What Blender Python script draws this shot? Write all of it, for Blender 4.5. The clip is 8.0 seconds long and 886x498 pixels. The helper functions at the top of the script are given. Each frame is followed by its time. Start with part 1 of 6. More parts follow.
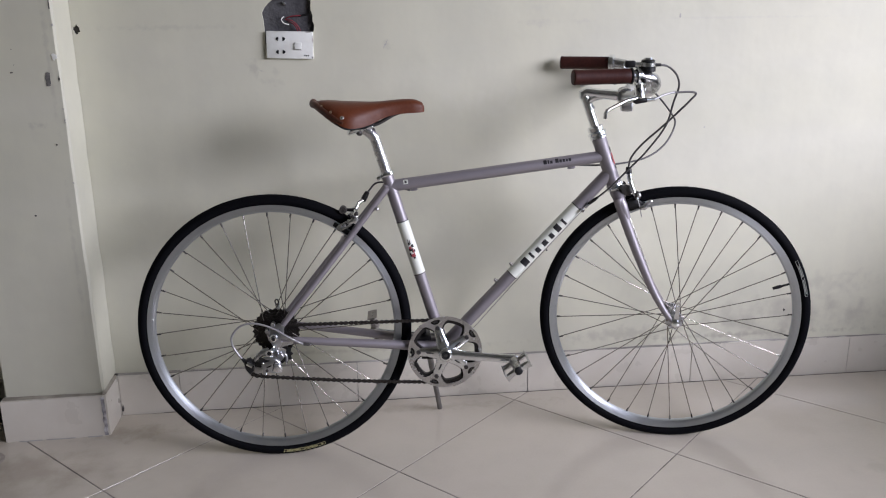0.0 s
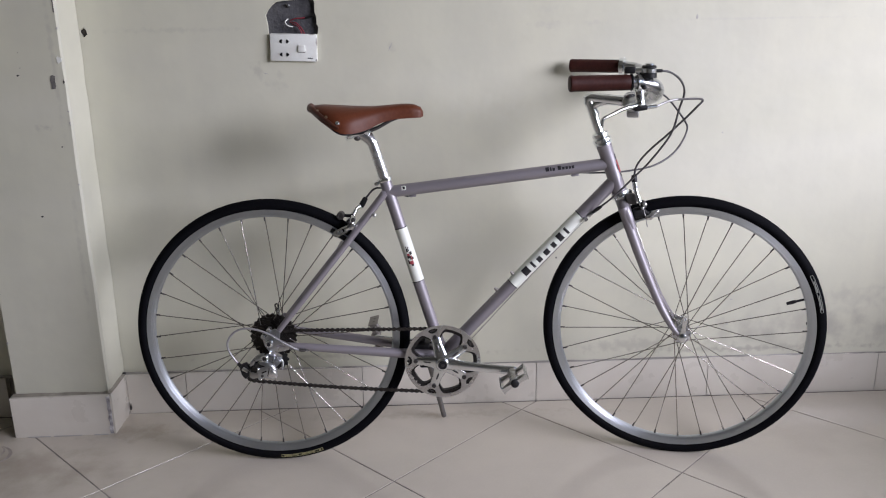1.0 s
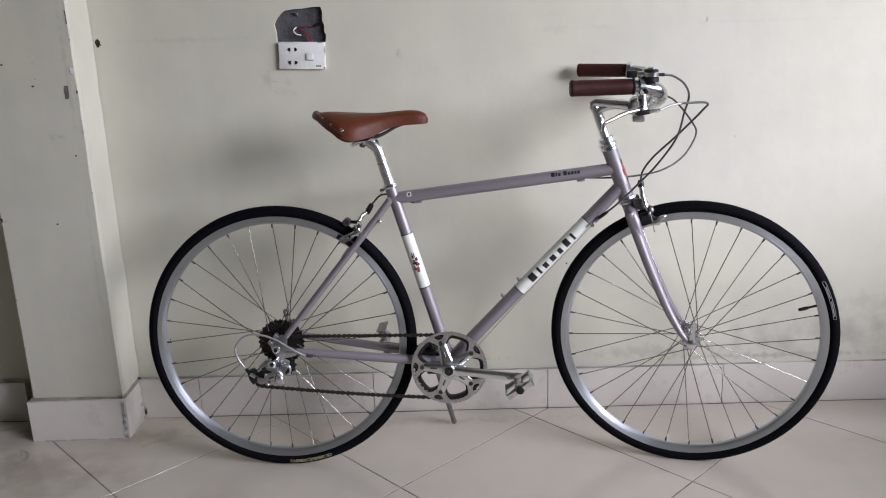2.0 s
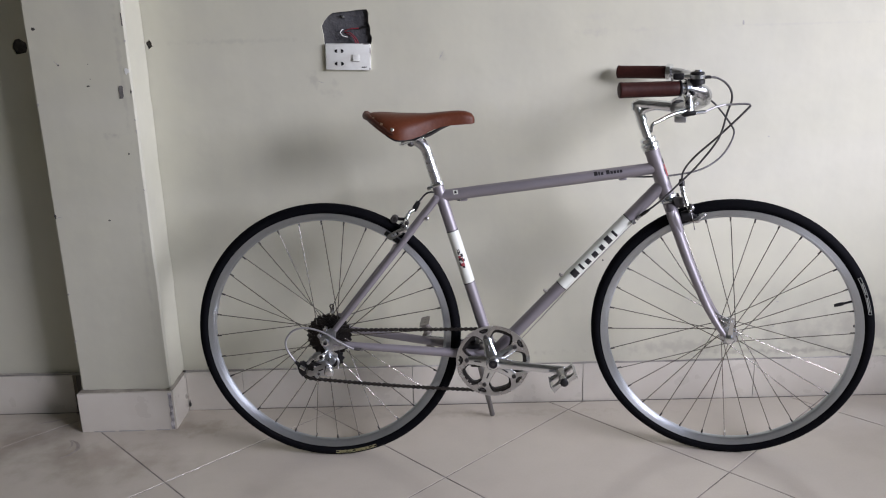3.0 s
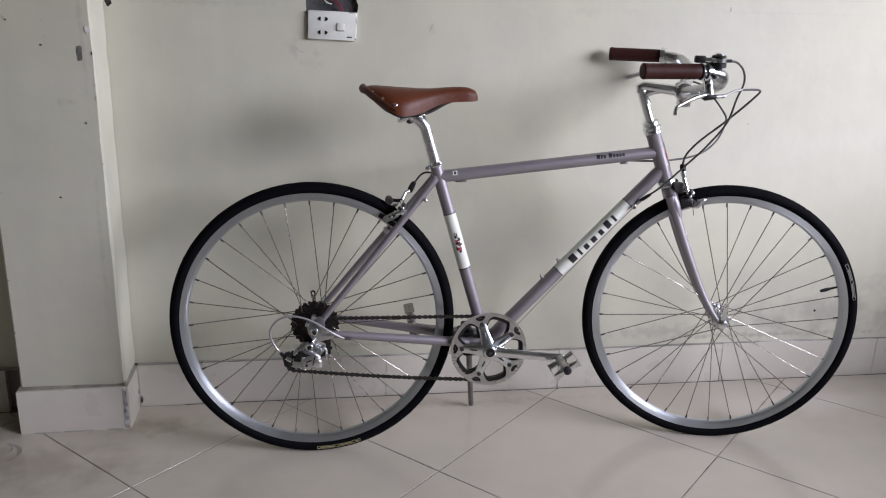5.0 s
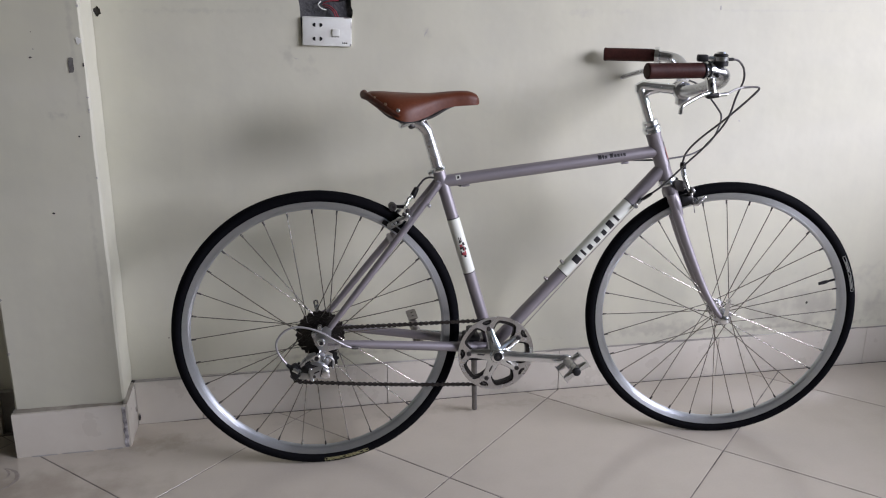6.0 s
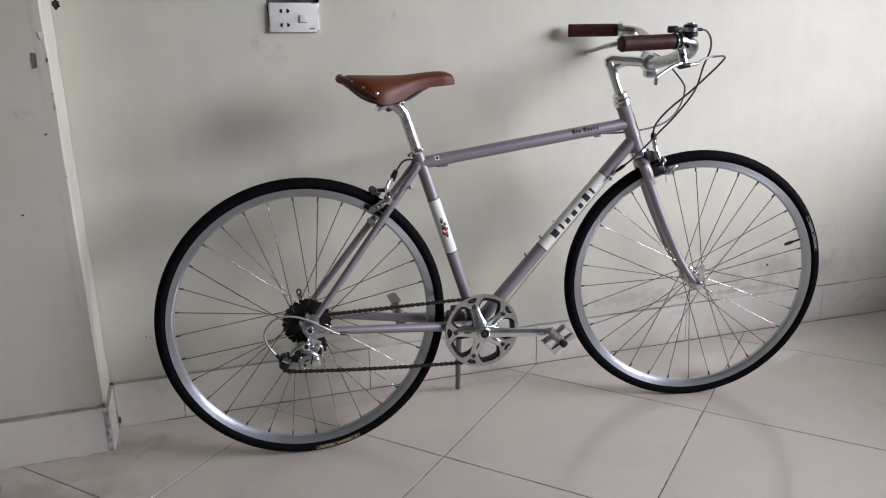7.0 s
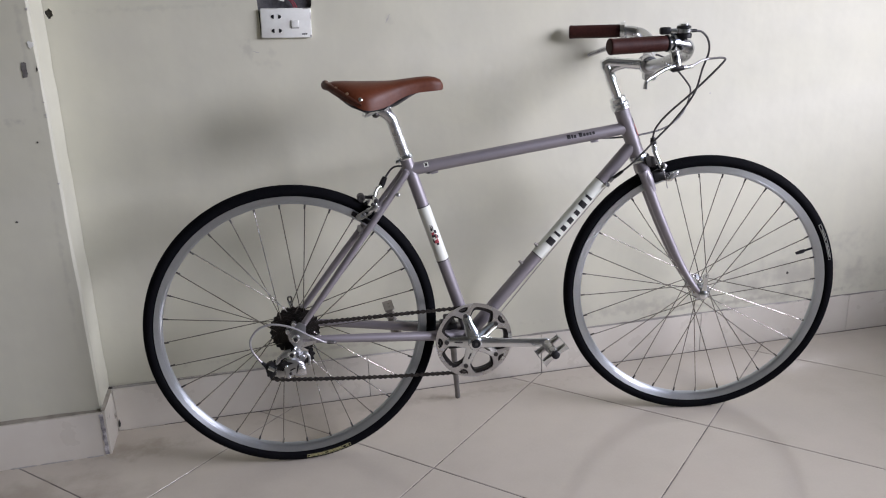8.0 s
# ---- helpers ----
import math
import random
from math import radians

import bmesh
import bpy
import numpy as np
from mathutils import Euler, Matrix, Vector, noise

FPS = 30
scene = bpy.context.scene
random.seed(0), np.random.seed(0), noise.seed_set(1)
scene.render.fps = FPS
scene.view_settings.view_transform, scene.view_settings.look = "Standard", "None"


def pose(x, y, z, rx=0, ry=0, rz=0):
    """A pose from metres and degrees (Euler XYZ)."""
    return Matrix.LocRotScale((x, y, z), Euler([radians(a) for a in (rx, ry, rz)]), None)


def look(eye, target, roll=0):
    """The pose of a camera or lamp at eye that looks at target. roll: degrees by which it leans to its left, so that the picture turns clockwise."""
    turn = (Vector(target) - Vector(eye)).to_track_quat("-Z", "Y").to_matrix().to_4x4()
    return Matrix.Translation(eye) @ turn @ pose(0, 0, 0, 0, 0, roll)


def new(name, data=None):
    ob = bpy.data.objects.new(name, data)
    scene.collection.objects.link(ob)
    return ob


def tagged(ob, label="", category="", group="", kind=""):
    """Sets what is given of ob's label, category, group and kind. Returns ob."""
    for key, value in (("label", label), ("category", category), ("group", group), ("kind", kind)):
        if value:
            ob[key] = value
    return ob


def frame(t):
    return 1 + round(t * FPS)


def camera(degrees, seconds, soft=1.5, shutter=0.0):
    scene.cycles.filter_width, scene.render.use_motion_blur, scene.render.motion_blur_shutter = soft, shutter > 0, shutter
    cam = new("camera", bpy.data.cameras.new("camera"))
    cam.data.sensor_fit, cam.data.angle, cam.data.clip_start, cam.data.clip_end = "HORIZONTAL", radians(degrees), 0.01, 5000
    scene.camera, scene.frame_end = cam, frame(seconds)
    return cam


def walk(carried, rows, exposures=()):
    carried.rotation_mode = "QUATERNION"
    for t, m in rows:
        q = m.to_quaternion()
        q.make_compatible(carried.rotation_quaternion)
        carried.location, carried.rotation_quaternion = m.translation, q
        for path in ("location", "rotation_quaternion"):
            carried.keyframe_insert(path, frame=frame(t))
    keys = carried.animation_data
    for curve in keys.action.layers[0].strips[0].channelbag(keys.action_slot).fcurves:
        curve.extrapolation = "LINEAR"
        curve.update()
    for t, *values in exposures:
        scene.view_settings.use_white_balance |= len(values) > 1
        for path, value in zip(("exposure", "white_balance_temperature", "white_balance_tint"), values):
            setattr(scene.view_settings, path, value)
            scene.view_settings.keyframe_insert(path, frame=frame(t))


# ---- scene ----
cam = camera(55.5, 8.0, soft=1.1)
PATH = [
    (0, (-0.072, 0.106, 1.117), (0.115, 2.019, 0.563), -0.7),
    (0.5, (-0.032, 0.151, 1.123), (0.112, 2.061, 0.548), -1.3),
    (1, (0.075, 0.146, 1.14), (0.126, 2.063, 0.57), -0.9),
    (1.2, (0.105, 0.149, 1.152), (0.137, 2.064, 0.580), -0.9),
    (2.3, (0.148, 0.143, 1.136), (0.093, 2.065, 0.585), -1.8),
    (2.5, (0.125, 0.128, 1.142), (0.061, 2.048, 0.586), -1.7),
    (3, (0.038, 0.087, 1.153), (0.003, 2.008, 0.595), -1.6),
    (3.5, (-0.069, 0.06, 1.15), (0.002, 1.982, 0.6), -1.1),
    (4, (-0.155, 0.088, 1.14), (-0.024, 2.003, 0.581), -0.2),
    (4.5, (-0.204, 0.157, 1.126), (-0.013, 2.059, 0.539), 0.9),
    (4.7, (-0.231, 0.180, 1.123), (-0.002, 2.075, 0.527), 1.3),
    (5.8, (-0.347, 0.230, 1.122), (0.001, 2.111, 0.537), 0.7),
    (6, (-0.366, 0.234, 1.125), (-0.002, 2.111, 0.537), 0.5),
    (6.5, (-0.449, 0.227, 1.114), (-0.008, 2.084, 0.517), -0.2),
    (7, (-0.482, 0.246, 1.11), (0.032, 2.079, 0.496), -1.3),
    (7.5, (-0.426, 0.256, 1.101), (0.064, 2.094, 0.483), -2.1),
    (8, (-0.314, 0.248, 1.117), (0.065, 2.113, 0.502), -2.3),
]
walk(cam, [(t, look(eye, target, roll)) for t, eye, target, roll in PATH],
     exposures=((0, 0.00), (0.5, 0.03), (1, 0.03), (2.5, 0.06), (3.5, -0.03), (4, -0.05), (4.5, -0.02), (7, -0.02), (7.5, -0.05), (8, 0.06)))

# ---------------------------------------------------------------- light
WALL_Y = 2.4                      # face of the wall behind the bicycle
X0, X1, Y0, TOP = -3.2, 2.2, -3.2, 3.1   # the room
WIN_Y, WIN_Z = (-3.0, 2.0), (0.9, 2.7)   # wide window opening in the wall to the east

world = bpy.data.worlds.new("sky")
scene.world = world
world.use_nodes = True
wn = world.node_tree.nodes
sky = wn.new("ShaderNodeTexSky")
sky.sky_type, sky.sun_disc = "NISHITA", False
sky.sun_elevation, sky.sun_rotation = radians(40), radians(70)
world.node_tree.links.new(sky.outputs[0], wn["Background"].inputs[0])
wn["Background"].inputs[1].default_value = 0.1

day = bpy.data.lights.new("daylight", "AREA")
day.shape, day.size, day.size_y = "RECTANGLE", 3.4, 1.5
day.energy, day.color = 135, (1.000, 0.978, 1.162)
day.spread = radians(105)
new("daylight", day).matrix_world = look((X1 + 1.85, 0.14, 1.94), (1.68, 2.40, -0.25))   # the sky just outside the opening


# ---------------------------------------------------------------- materials
def shader(name, color, rough=0.5, metal=0.0, coat=0.0, spots=(), bump=(), rough_var=0.0, space="Object", spec=0.5, marks=(), flat=False):
    """marks: (x, z, half width, half height, amount, colour) of soft smears, some also carrying painted shade, on a
    wall, or (x, y, ...) on a floor when flat; spots: (scale, amount, colour) of noise stains; bump: (scale, strength)
    of relief.
    """
    m = bpy.data.materials.new(name)
    m.use_nodes = True
    nt = m.node_tree
    n, l = nt.nodes, nt.links
    b = n["Principled BSDF"]
    b.inputs["Roughness"].default_value, b.inputs["Metallic"].default_value = rough, metal
    b.inputs["Coat Weight"].default_value, b.inputs["Coat Roughness"].default_value = coat, 0.15
    b.inputs["Specular IOR Level"].default_value = spec
    tc = n.new("ShaderNodeTexCoord")
    where = tc.outputs["Object"]
    if space == "World":
        where = n.new("ShaderNodeNewGeometry").outputs["Position"]
    last = n.new("ShaderNodeRGB").outputs[0]
    last.default_value = (*color, 1)
    for scale, amount, tint, *stretch in spots:
        tex = n.new("ShaderNodeTexNoise")
        tex.inputs["Scale"].default_value, tex.inputs["Detail"].default_value = scale, 6
        src = where
        if stretch:
            mp = n.new("ShaderNodeMapping")
            mp.inputs["Scale"].default_value = stretch[0]
            l.new(where, mp.inputs[0])
            src = mp.outputs[0]
        l.new(src, tex.inputs["Vector"])
        ramp = n.new("ShaderNodeMapRange")
        ramp.inputs[1].default_value, ramp.inputs[2].default_value = 0.42, 0.68
        ramp.inputs[4].default_value = amount
        l.new(tex.outputs[0], ramp.inputs[0])
        mix = n.new("ShaderNodeMix")
        mix.data_type = "RGBA"
        mix.inputs[7].default_value = (*tint, 1)
        l.new(ramp.outputs[0], mix.inputs[0])
        l.new(last, mix.inputs[6])
        last = mix.outputs[2]
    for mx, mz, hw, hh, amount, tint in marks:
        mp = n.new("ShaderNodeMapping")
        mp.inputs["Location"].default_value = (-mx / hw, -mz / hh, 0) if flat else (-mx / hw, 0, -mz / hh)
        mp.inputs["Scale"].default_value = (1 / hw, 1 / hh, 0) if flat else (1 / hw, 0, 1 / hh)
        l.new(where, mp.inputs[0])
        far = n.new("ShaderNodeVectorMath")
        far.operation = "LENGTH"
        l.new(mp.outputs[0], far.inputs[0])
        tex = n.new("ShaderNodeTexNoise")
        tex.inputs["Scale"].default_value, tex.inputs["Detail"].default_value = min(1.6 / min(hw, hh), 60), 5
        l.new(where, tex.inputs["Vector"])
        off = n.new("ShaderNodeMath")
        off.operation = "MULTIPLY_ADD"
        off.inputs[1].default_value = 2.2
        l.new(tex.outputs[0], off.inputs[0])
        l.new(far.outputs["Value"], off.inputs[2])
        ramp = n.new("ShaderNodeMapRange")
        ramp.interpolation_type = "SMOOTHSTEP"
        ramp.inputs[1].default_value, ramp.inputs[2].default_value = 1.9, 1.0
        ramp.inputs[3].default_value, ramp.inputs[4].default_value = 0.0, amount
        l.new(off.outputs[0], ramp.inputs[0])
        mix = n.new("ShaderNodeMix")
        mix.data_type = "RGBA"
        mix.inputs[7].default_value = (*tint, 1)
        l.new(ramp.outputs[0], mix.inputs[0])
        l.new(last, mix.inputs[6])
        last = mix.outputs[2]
    l.new(last, b.inputs["Base Color"])
    if rough_var:
        tex = n.new("ShaderNodeTexNoise")
        tex.inputs["Scale"].default_value, tex.inputs["Detail"].default_value = 14, 5
        l.new(where, tex.inputs["Vector"])
        mr = n.new("ShaderNodeMapRange")
        mr.inputs[1].default_value, mr.inputs[2].default_value = 0.3, 0.7
        mr.inputs[3].default_value, mr.inputs[4].default_value = max(rough - rough_var, 0.02), rough + rough_var
        l.new(tex.outputs[0], mr.inputs[0])
        l.new(mr.outputs[0], b.inputs["Roughness"])
    prev = None
    for scale, strength in bump:
        tex = n.new("ShaderNodeTexNoise")
        tex.inputs["Scale"].default_value, tex.inputs["Detail"].default_value = scale, 4
        l.new(where, tex.inputs["Vector"])
        bp = n.new("ShaderNodeBump")
        bp.inputs["Strength"].default_value, bp.inputs["Distance"].default_value = strength, 0.4 / scale
        l.new(tex.outputs[0], bp.inputs["Height"])
        if prev:
            l.new(prev, bp.inputs["Normal"])
        prev = bp.outputs[0]
    if prev:
        l.new(prev, b.inputs["Normal"])
    return m


PAINT = shader("wall_paint", (0.635, 0.624, 0.492), 0.6, spots=((1.1, 0.35, (0.585, 0.590, 0.490)), (4, 0.42, (0.550, 0.550, 0.449)), (2.2, 0.30, (0.660, 0.650, 0.569), (0.35, 1, 2.2)), (5, 0.14, (0.500, 0.490, 0.426), (3.0, 1, 0.25)), (14, 0.18, (0.510, 0.505, 0.421))),
               bump=((3, 0.06), (70, 0.035)), space="World", marks=(
                   (0.42, 1.072, 0.07, 0.016, 0.40, (0.500, 0.480, 0.421)), (0.545, 1.074, 0.05, 0.014, 0.34, (0.500, 0.480, 0.421)), (0.95, 1.079, 0.45, 0.006, 0.35, (0.520, 0.510, 0.445)), (0.42, 1.112, 0.09, 0.022, 0.22, (0.530, 0.520, 0.453)),
                   (-0.338, 0.966, 0.028, 0.034, 0.42, (0.400, 0.390, 0.333)), (-0.285, 0.955, 0.016, 0.022, 0.28, (0.420, 0.410, 0.352)), (-0.30, 0.93, 0.06, 0.02, 0.3, (0.450, 0.440, 0.370)),
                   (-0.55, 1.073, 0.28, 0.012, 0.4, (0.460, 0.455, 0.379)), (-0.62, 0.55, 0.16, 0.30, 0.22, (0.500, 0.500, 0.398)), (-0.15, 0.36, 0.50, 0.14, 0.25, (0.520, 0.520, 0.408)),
                   # low right: stains above the skirting, darkened further as painted-in shade
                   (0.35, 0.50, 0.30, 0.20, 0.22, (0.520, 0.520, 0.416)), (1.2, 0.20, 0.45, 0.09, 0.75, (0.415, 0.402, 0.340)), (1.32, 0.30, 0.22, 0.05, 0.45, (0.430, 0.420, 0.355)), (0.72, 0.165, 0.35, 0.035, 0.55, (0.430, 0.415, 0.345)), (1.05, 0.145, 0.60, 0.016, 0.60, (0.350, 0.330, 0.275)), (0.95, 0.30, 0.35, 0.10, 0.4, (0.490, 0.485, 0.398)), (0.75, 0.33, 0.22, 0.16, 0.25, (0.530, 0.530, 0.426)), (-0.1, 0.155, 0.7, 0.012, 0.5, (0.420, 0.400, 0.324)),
                   (-0.855, 0.847, 0.04, 0.012, 0.7, (0.420, 0.410, 0.352)), (-0.95, 0.70, 0.09, 0.22, 0.2, (0.520, 0.520, 0.426)), (-0.815, 1.0, 0.010, 0.25, 0.4, (0.460, 0.450, 0.379)), (-0.815, 0.5, 0.010, 0.3, 0.35, (0.460, 0.450, 0.379)),
                   (0.01, 1.022, 0.02, 0.022, 0.35, (0.440, 0.430, 0.370)), (0.25, 0.86, 0.25, 0.05, 0.18, (0.660, 0.655, 0.574)), (-0.45, 0.62, 0.2, 0.04, 0.2, (0.550, 0.550, 0.453))))
PLAIN = shader("plain_paint", (0.385, 0.378, 0.345), 0.7, spots=((2, 0.3, (0.33, 0.322, 0.29)),), bump=((60, 0.1),), space="World")
CEIL = shader("ceiling_paint", (0.44, 0.437, 0.41), 0.8, spots=((2, 0.3, (0.39, 0.385, 0.36)),), bump=((60, 0.1),), space="World")
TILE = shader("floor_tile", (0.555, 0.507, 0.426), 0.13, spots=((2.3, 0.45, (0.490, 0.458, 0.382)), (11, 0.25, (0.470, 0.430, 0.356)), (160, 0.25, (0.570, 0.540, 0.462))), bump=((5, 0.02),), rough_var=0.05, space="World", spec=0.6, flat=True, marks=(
                  # brown dirt beside the pillar, deepened to stand in for the shade there
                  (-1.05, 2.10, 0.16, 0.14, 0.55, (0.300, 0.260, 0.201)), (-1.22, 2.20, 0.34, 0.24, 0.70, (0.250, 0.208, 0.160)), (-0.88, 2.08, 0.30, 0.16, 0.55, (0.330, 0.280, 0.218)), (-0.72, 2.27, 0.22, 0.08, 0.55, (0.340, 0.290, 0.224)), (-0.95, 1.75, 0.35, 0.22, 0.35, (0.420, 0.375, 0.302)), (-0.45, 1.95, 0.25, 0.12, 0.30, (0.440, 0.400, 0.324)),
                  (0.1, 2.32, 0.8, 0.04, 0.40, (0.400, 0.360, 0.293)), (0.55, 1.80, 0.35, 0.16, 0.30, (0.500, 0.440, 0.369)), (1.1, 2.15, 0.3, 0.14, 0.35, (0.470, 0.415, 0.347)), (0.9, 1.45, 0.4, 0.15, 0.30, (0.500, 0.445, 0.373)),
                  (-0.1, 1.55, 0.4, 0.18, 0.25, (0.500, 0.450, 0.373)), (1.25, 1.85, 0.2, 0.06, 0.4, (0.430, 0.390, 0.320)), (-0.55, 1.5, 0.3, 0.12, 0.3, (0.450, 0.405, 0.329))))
SKIRT = shader("skirting_tile", (0.645, 0.614, 0.535), 0.31, spots=((4, 0.5, (0.585, 0.550, 0.475)), (15, 0.3, (0.560, 0.512, 0.435)), (40, 0.25, (0.628, 0.590, 0.512))), bump=((6, 0.03),), rough_var=0.06, space="World")
GROUT = shader("dirty_grout", (0.10, 0.088, 0.078), 0.9, spots=((3.6, 0.70, (0.30, 0.27, 0.245)), (2.1, 0.55, (0.50, 0.47, 0.43)), (11, 0.85, (0.045, 0.04, 0.036)), (38, 0.7, (0.33, 0.30, 0.275))), bump=((80, 0.3),), space="World")
FOOTJOINT = shader("foot_joint", (0.055, 0.048, 0.043), 0.9, spots=((5, 0.6, (0.24, 0.21, 0.19)), (2.3, 0.5, (0.085, 0.072, 0.063))), bump=((80, 0.3),), space="World")
BARE = shader("bare_cement", (0.15, 0.145, 0.135), 0.9, spots=((60, 0.6, (0.09, 0.085, 0.08)), (200, 0.4, (0.24, 0.23, 0.21))), bump=((150, 0.5),), space="World")
MORTAR = shader("grey_mortar", (0.068, 0.068, 0.073), 0.9, spots=((22, 0.7, (0.05, 0.05, 0.054)), (9, 0.5, (0.11, 0.11, 0.115)), (110, 0.4, (0.12, 0.12, 0.12))), bump=((40, 0.6), (200, 0.5)), space="World")
BEAD = shader("grey_bead", (0.30, 0.275, 0.225), 0.85, spots=((7, 0.7, (0.15, 0.135, 0.11)), (30, 0.7, (0.46, 0.43, 0.365))), bump=((80, 0.4),), space="World")
AGED = shader("aged_joint", (0.34, 0.325, 0.29), 0.9, spots=((2.0, 0.8, (0.50, 0.485, 0.45)), (9, 0.8, (0.14, 0.125, 0.11))), bump=((80, 0.3),), space="World")
TORN = shader("torn_corner", (0.66, 0.65, 0.65), 0.45, spots=((38, 1.0, (0.05, 0.048, 0.062)), (95, 0.9, (0.10, 0.09, 0.10)), (230, 0.5, (0.30, 0.27, 0.27))), bump=((140, 0.6),), space="World")
PLASTER = shader("broken_plaster", (0.42, 0.41, 0.38), 0.9, spots=((60, 0.6, (0.3, 0.29, 0.27)),), bump=((120, 0.6),), space="World")
DARK = shader("dark_dirt", (0.05, 0.047, 0.042), 0.9, spots=((120, 0.6, (0.12, 0.11, 0.10)),), bump=((150, 0.5),), space="World")
SMUDGE = shader("grey_scuff", (0.42, 0.41, 0.38), 0.8, spots=((200, 0.8, (0.52, 0.51, 0.475)),), space="World")
FLOORSCUFF = shader("floor_scuff", (0.31, 0.275, 0.24), 0.5, spots=((60, 0.8, (0.40, 0.36, 0.32)),), space="World")
PLASTIC = shader("white_plastic", (0.85, 0.875, 0.82), 0.3, spots=((60, 0.25, (0.68, 0.68, 0.62)), (22, 0.4, (0.62, 0.60, 0.54))), bump=((300, 0.03),))
SOILED = shader("soiled_plastic", (0.85, 0.875, 0.82), 0.32, spots=((60, 0.25, (0.68, 0.68, 0.62)), (22, 0.4, (0.62, 0.60, 0.54))), bump=((300, 0.03),),
                marks=((0.0600, 0.012, 0.0045, 0.022, 0.9, (0.24, 0.215, 0.19)), (0.050, 0.0345, 0.016, 0.0035, 0.9, (0.17, 0.155, 0.14)), (-0.0605, -0.008, 0.0040, 0.026, 0.8, (0.36, 0.33, 0.29)),
                       (-0.050, -0.0345, 0.022, 0.0035, 0.7, (0.36, 0.33, 0.29)), (0.0590, -0.031, 0.0045, 0.0045, 0.9, (0.13, 0.12, 0.11)), (-0.030, 0.034, 0.020, 0.0030, 0.7, (0.30, 0.27, 0.24))))
BLACKPL = shader("black_plastic", (0.009, 0.009, 0.01), 0.45, spots=((90, 0.4, (0.02, 0.02, 0.02)),), bump=((200, 0.1),), spec=0.35)
REDWIRE = shader("red_wire", (0.26, 0.025, 0.04), 0.4, spots=((90, 0.4, (0.25, 0.02, 0.03)),))
LILAC = shader("lilac_paint", (0.284, 0.265, 0.280), 0.44, metal=0.5, coat=0.12, spots=((900, 0.3, (0.315, 0.300, 0.324)), (12, 0.2, (0.21, 0.20, 0.228))), bump=((900, 0.03),))
CREAM = shader("cream_band", (0.76, 0.79, 0.71), 0.35, coat=0.3, spots=((30, 0.25, (0.70, 0.73, 0.65)),))
INK = shader("dark_print", (0.012, 0.012, 0.014), 0.45, spots=((60, 0.3, (0.05, 0.05, 0.05)),))
REDINK = shader("red_print", (0.38, 0.06, 0.07), 0.45, spots=((80, 0.5, (0.2, 0.03, 0.04)),))
YELLOW = shader("yellow_print", (0.46, 0.43, 0.23), 0.5, spots=((80, 0.3, (0.4, 0.36, 0.1)),))
GREYINK = shader("grey_print", (0.36, 0.37, 0.34), 0.5, spots=((80, 0.3, (0.3, 0.3, 0.28)),))
CHROME = shader("polished_alloy", (0.83, 0.86, 0.88), 0.19, metal=1.0, spots=((50, 0.3, (0.68, 0.69, 0.70)),), bump=((300, 0.02),), rough_var=0.05)
BRUSHED = shader("brushed_alloy", (0.80, 0.80, 0.81), 0.26, metal=0.95, spots=((40, 0.3, (0.68, 0.68, 0.69)),), bump=((250, 0.03),), rough_var=0.06)
SATIN = shader("satin_alloy", (0.55, 0.56, 0.58), 0.28, metal=1.0, spots=((40, 0.3, (0.5, 0.51, 0.53)),), bump=((250, 0.03),), rough_var=0.06)
RIM = shader("rim_alloy", (0.525, 0.563, 0.595), 0.40, metal=0.95, spots=((25, 0.3, (0.58, 0.60, 0.615)), (300, 0.2, (0.66, 0.68, 0.69))), rough_var=0.05)
turned = RIM.node_tree.nodes.new("ShaderNodeTangent")     # fine turned grooves run round the rim
turned.direction_type, turned.axis = "RADIAL", "Y"
turned_bsdf = RIM.node_tree.nodes["Principled BSDF"]
turned_bsdf.inputs["Anisotropic"].default_value, turned_bsdf.inputs["Anisotropic Rotation"].default_value = 0.75, 0.25
RIM.node_tree.links.new(turned.outputs[0], turned_bsdf.inputs["Tangent"])
SPOKE = shader("spoke_steel", (0.36, 0.345, 0.325), 0.2, metal=1.0, spots=((90, 0.4, (0.28, 0.265, 0.245)),))
NIPPLE = shader("dull_nipple", (0.06, 0.057, 0.055), 0.5, metal=0.6, spots=((300, 0.5, (0.12, 0.11, 0.1)),))
COG = shader("oiled_steel", (0.062, 0.057, 0.053), 0.42, metal=0.9, spots=((160, 0.6, (0.025, 0.021, 0.018)),), bump=((300, 0.1),), rough_var=0.1)
CHAIN = shader("chain_steel", (0.035, 0.031, 0.028), 0.4, metal=0.7, spots=((220, 0.5, (0.09, 0.082, 0.075)),))
RUBBER = shader("tyre_rubber", (0.0035, 0.0037, 0.005), 0.72, spots=((40, 0.4, (0.005, 0.0055, 0.007)), (420, 0.3, (0.010, 0.010, 0.011))), bump=((500, 0.25),), rough_var=0.08, spec=0.05)
LEATHER = shader("brown_leather", (0.112, 0.030, 0.012), 0.42, spec=0.28, spots=((18, 0.45, (0.095, 0.028, 0.014)), (140, 0.3, (0.16, 0.053, 0.026))), bump=((350, 0.12), (60, 0.05)), rough_var=0.07)
FOLD = shader("worn_brown_leather", (0.085, 0.024, 0.012), 0.42, coat=0.1, spots=((30, 0.6, (0.055, 0.016, 0.009)), (140, 0.35, (0.15, 0.05, 0.026))), bump=((350, 0.15), (60, 0.08)), rough_var=0.08)
RIVET = shader("dull_copper", (0.55, 0.40, 0.28), 0.3, metal=1.0, spots=((300, 0.6, (0.30, 0.2, 0.13)),))
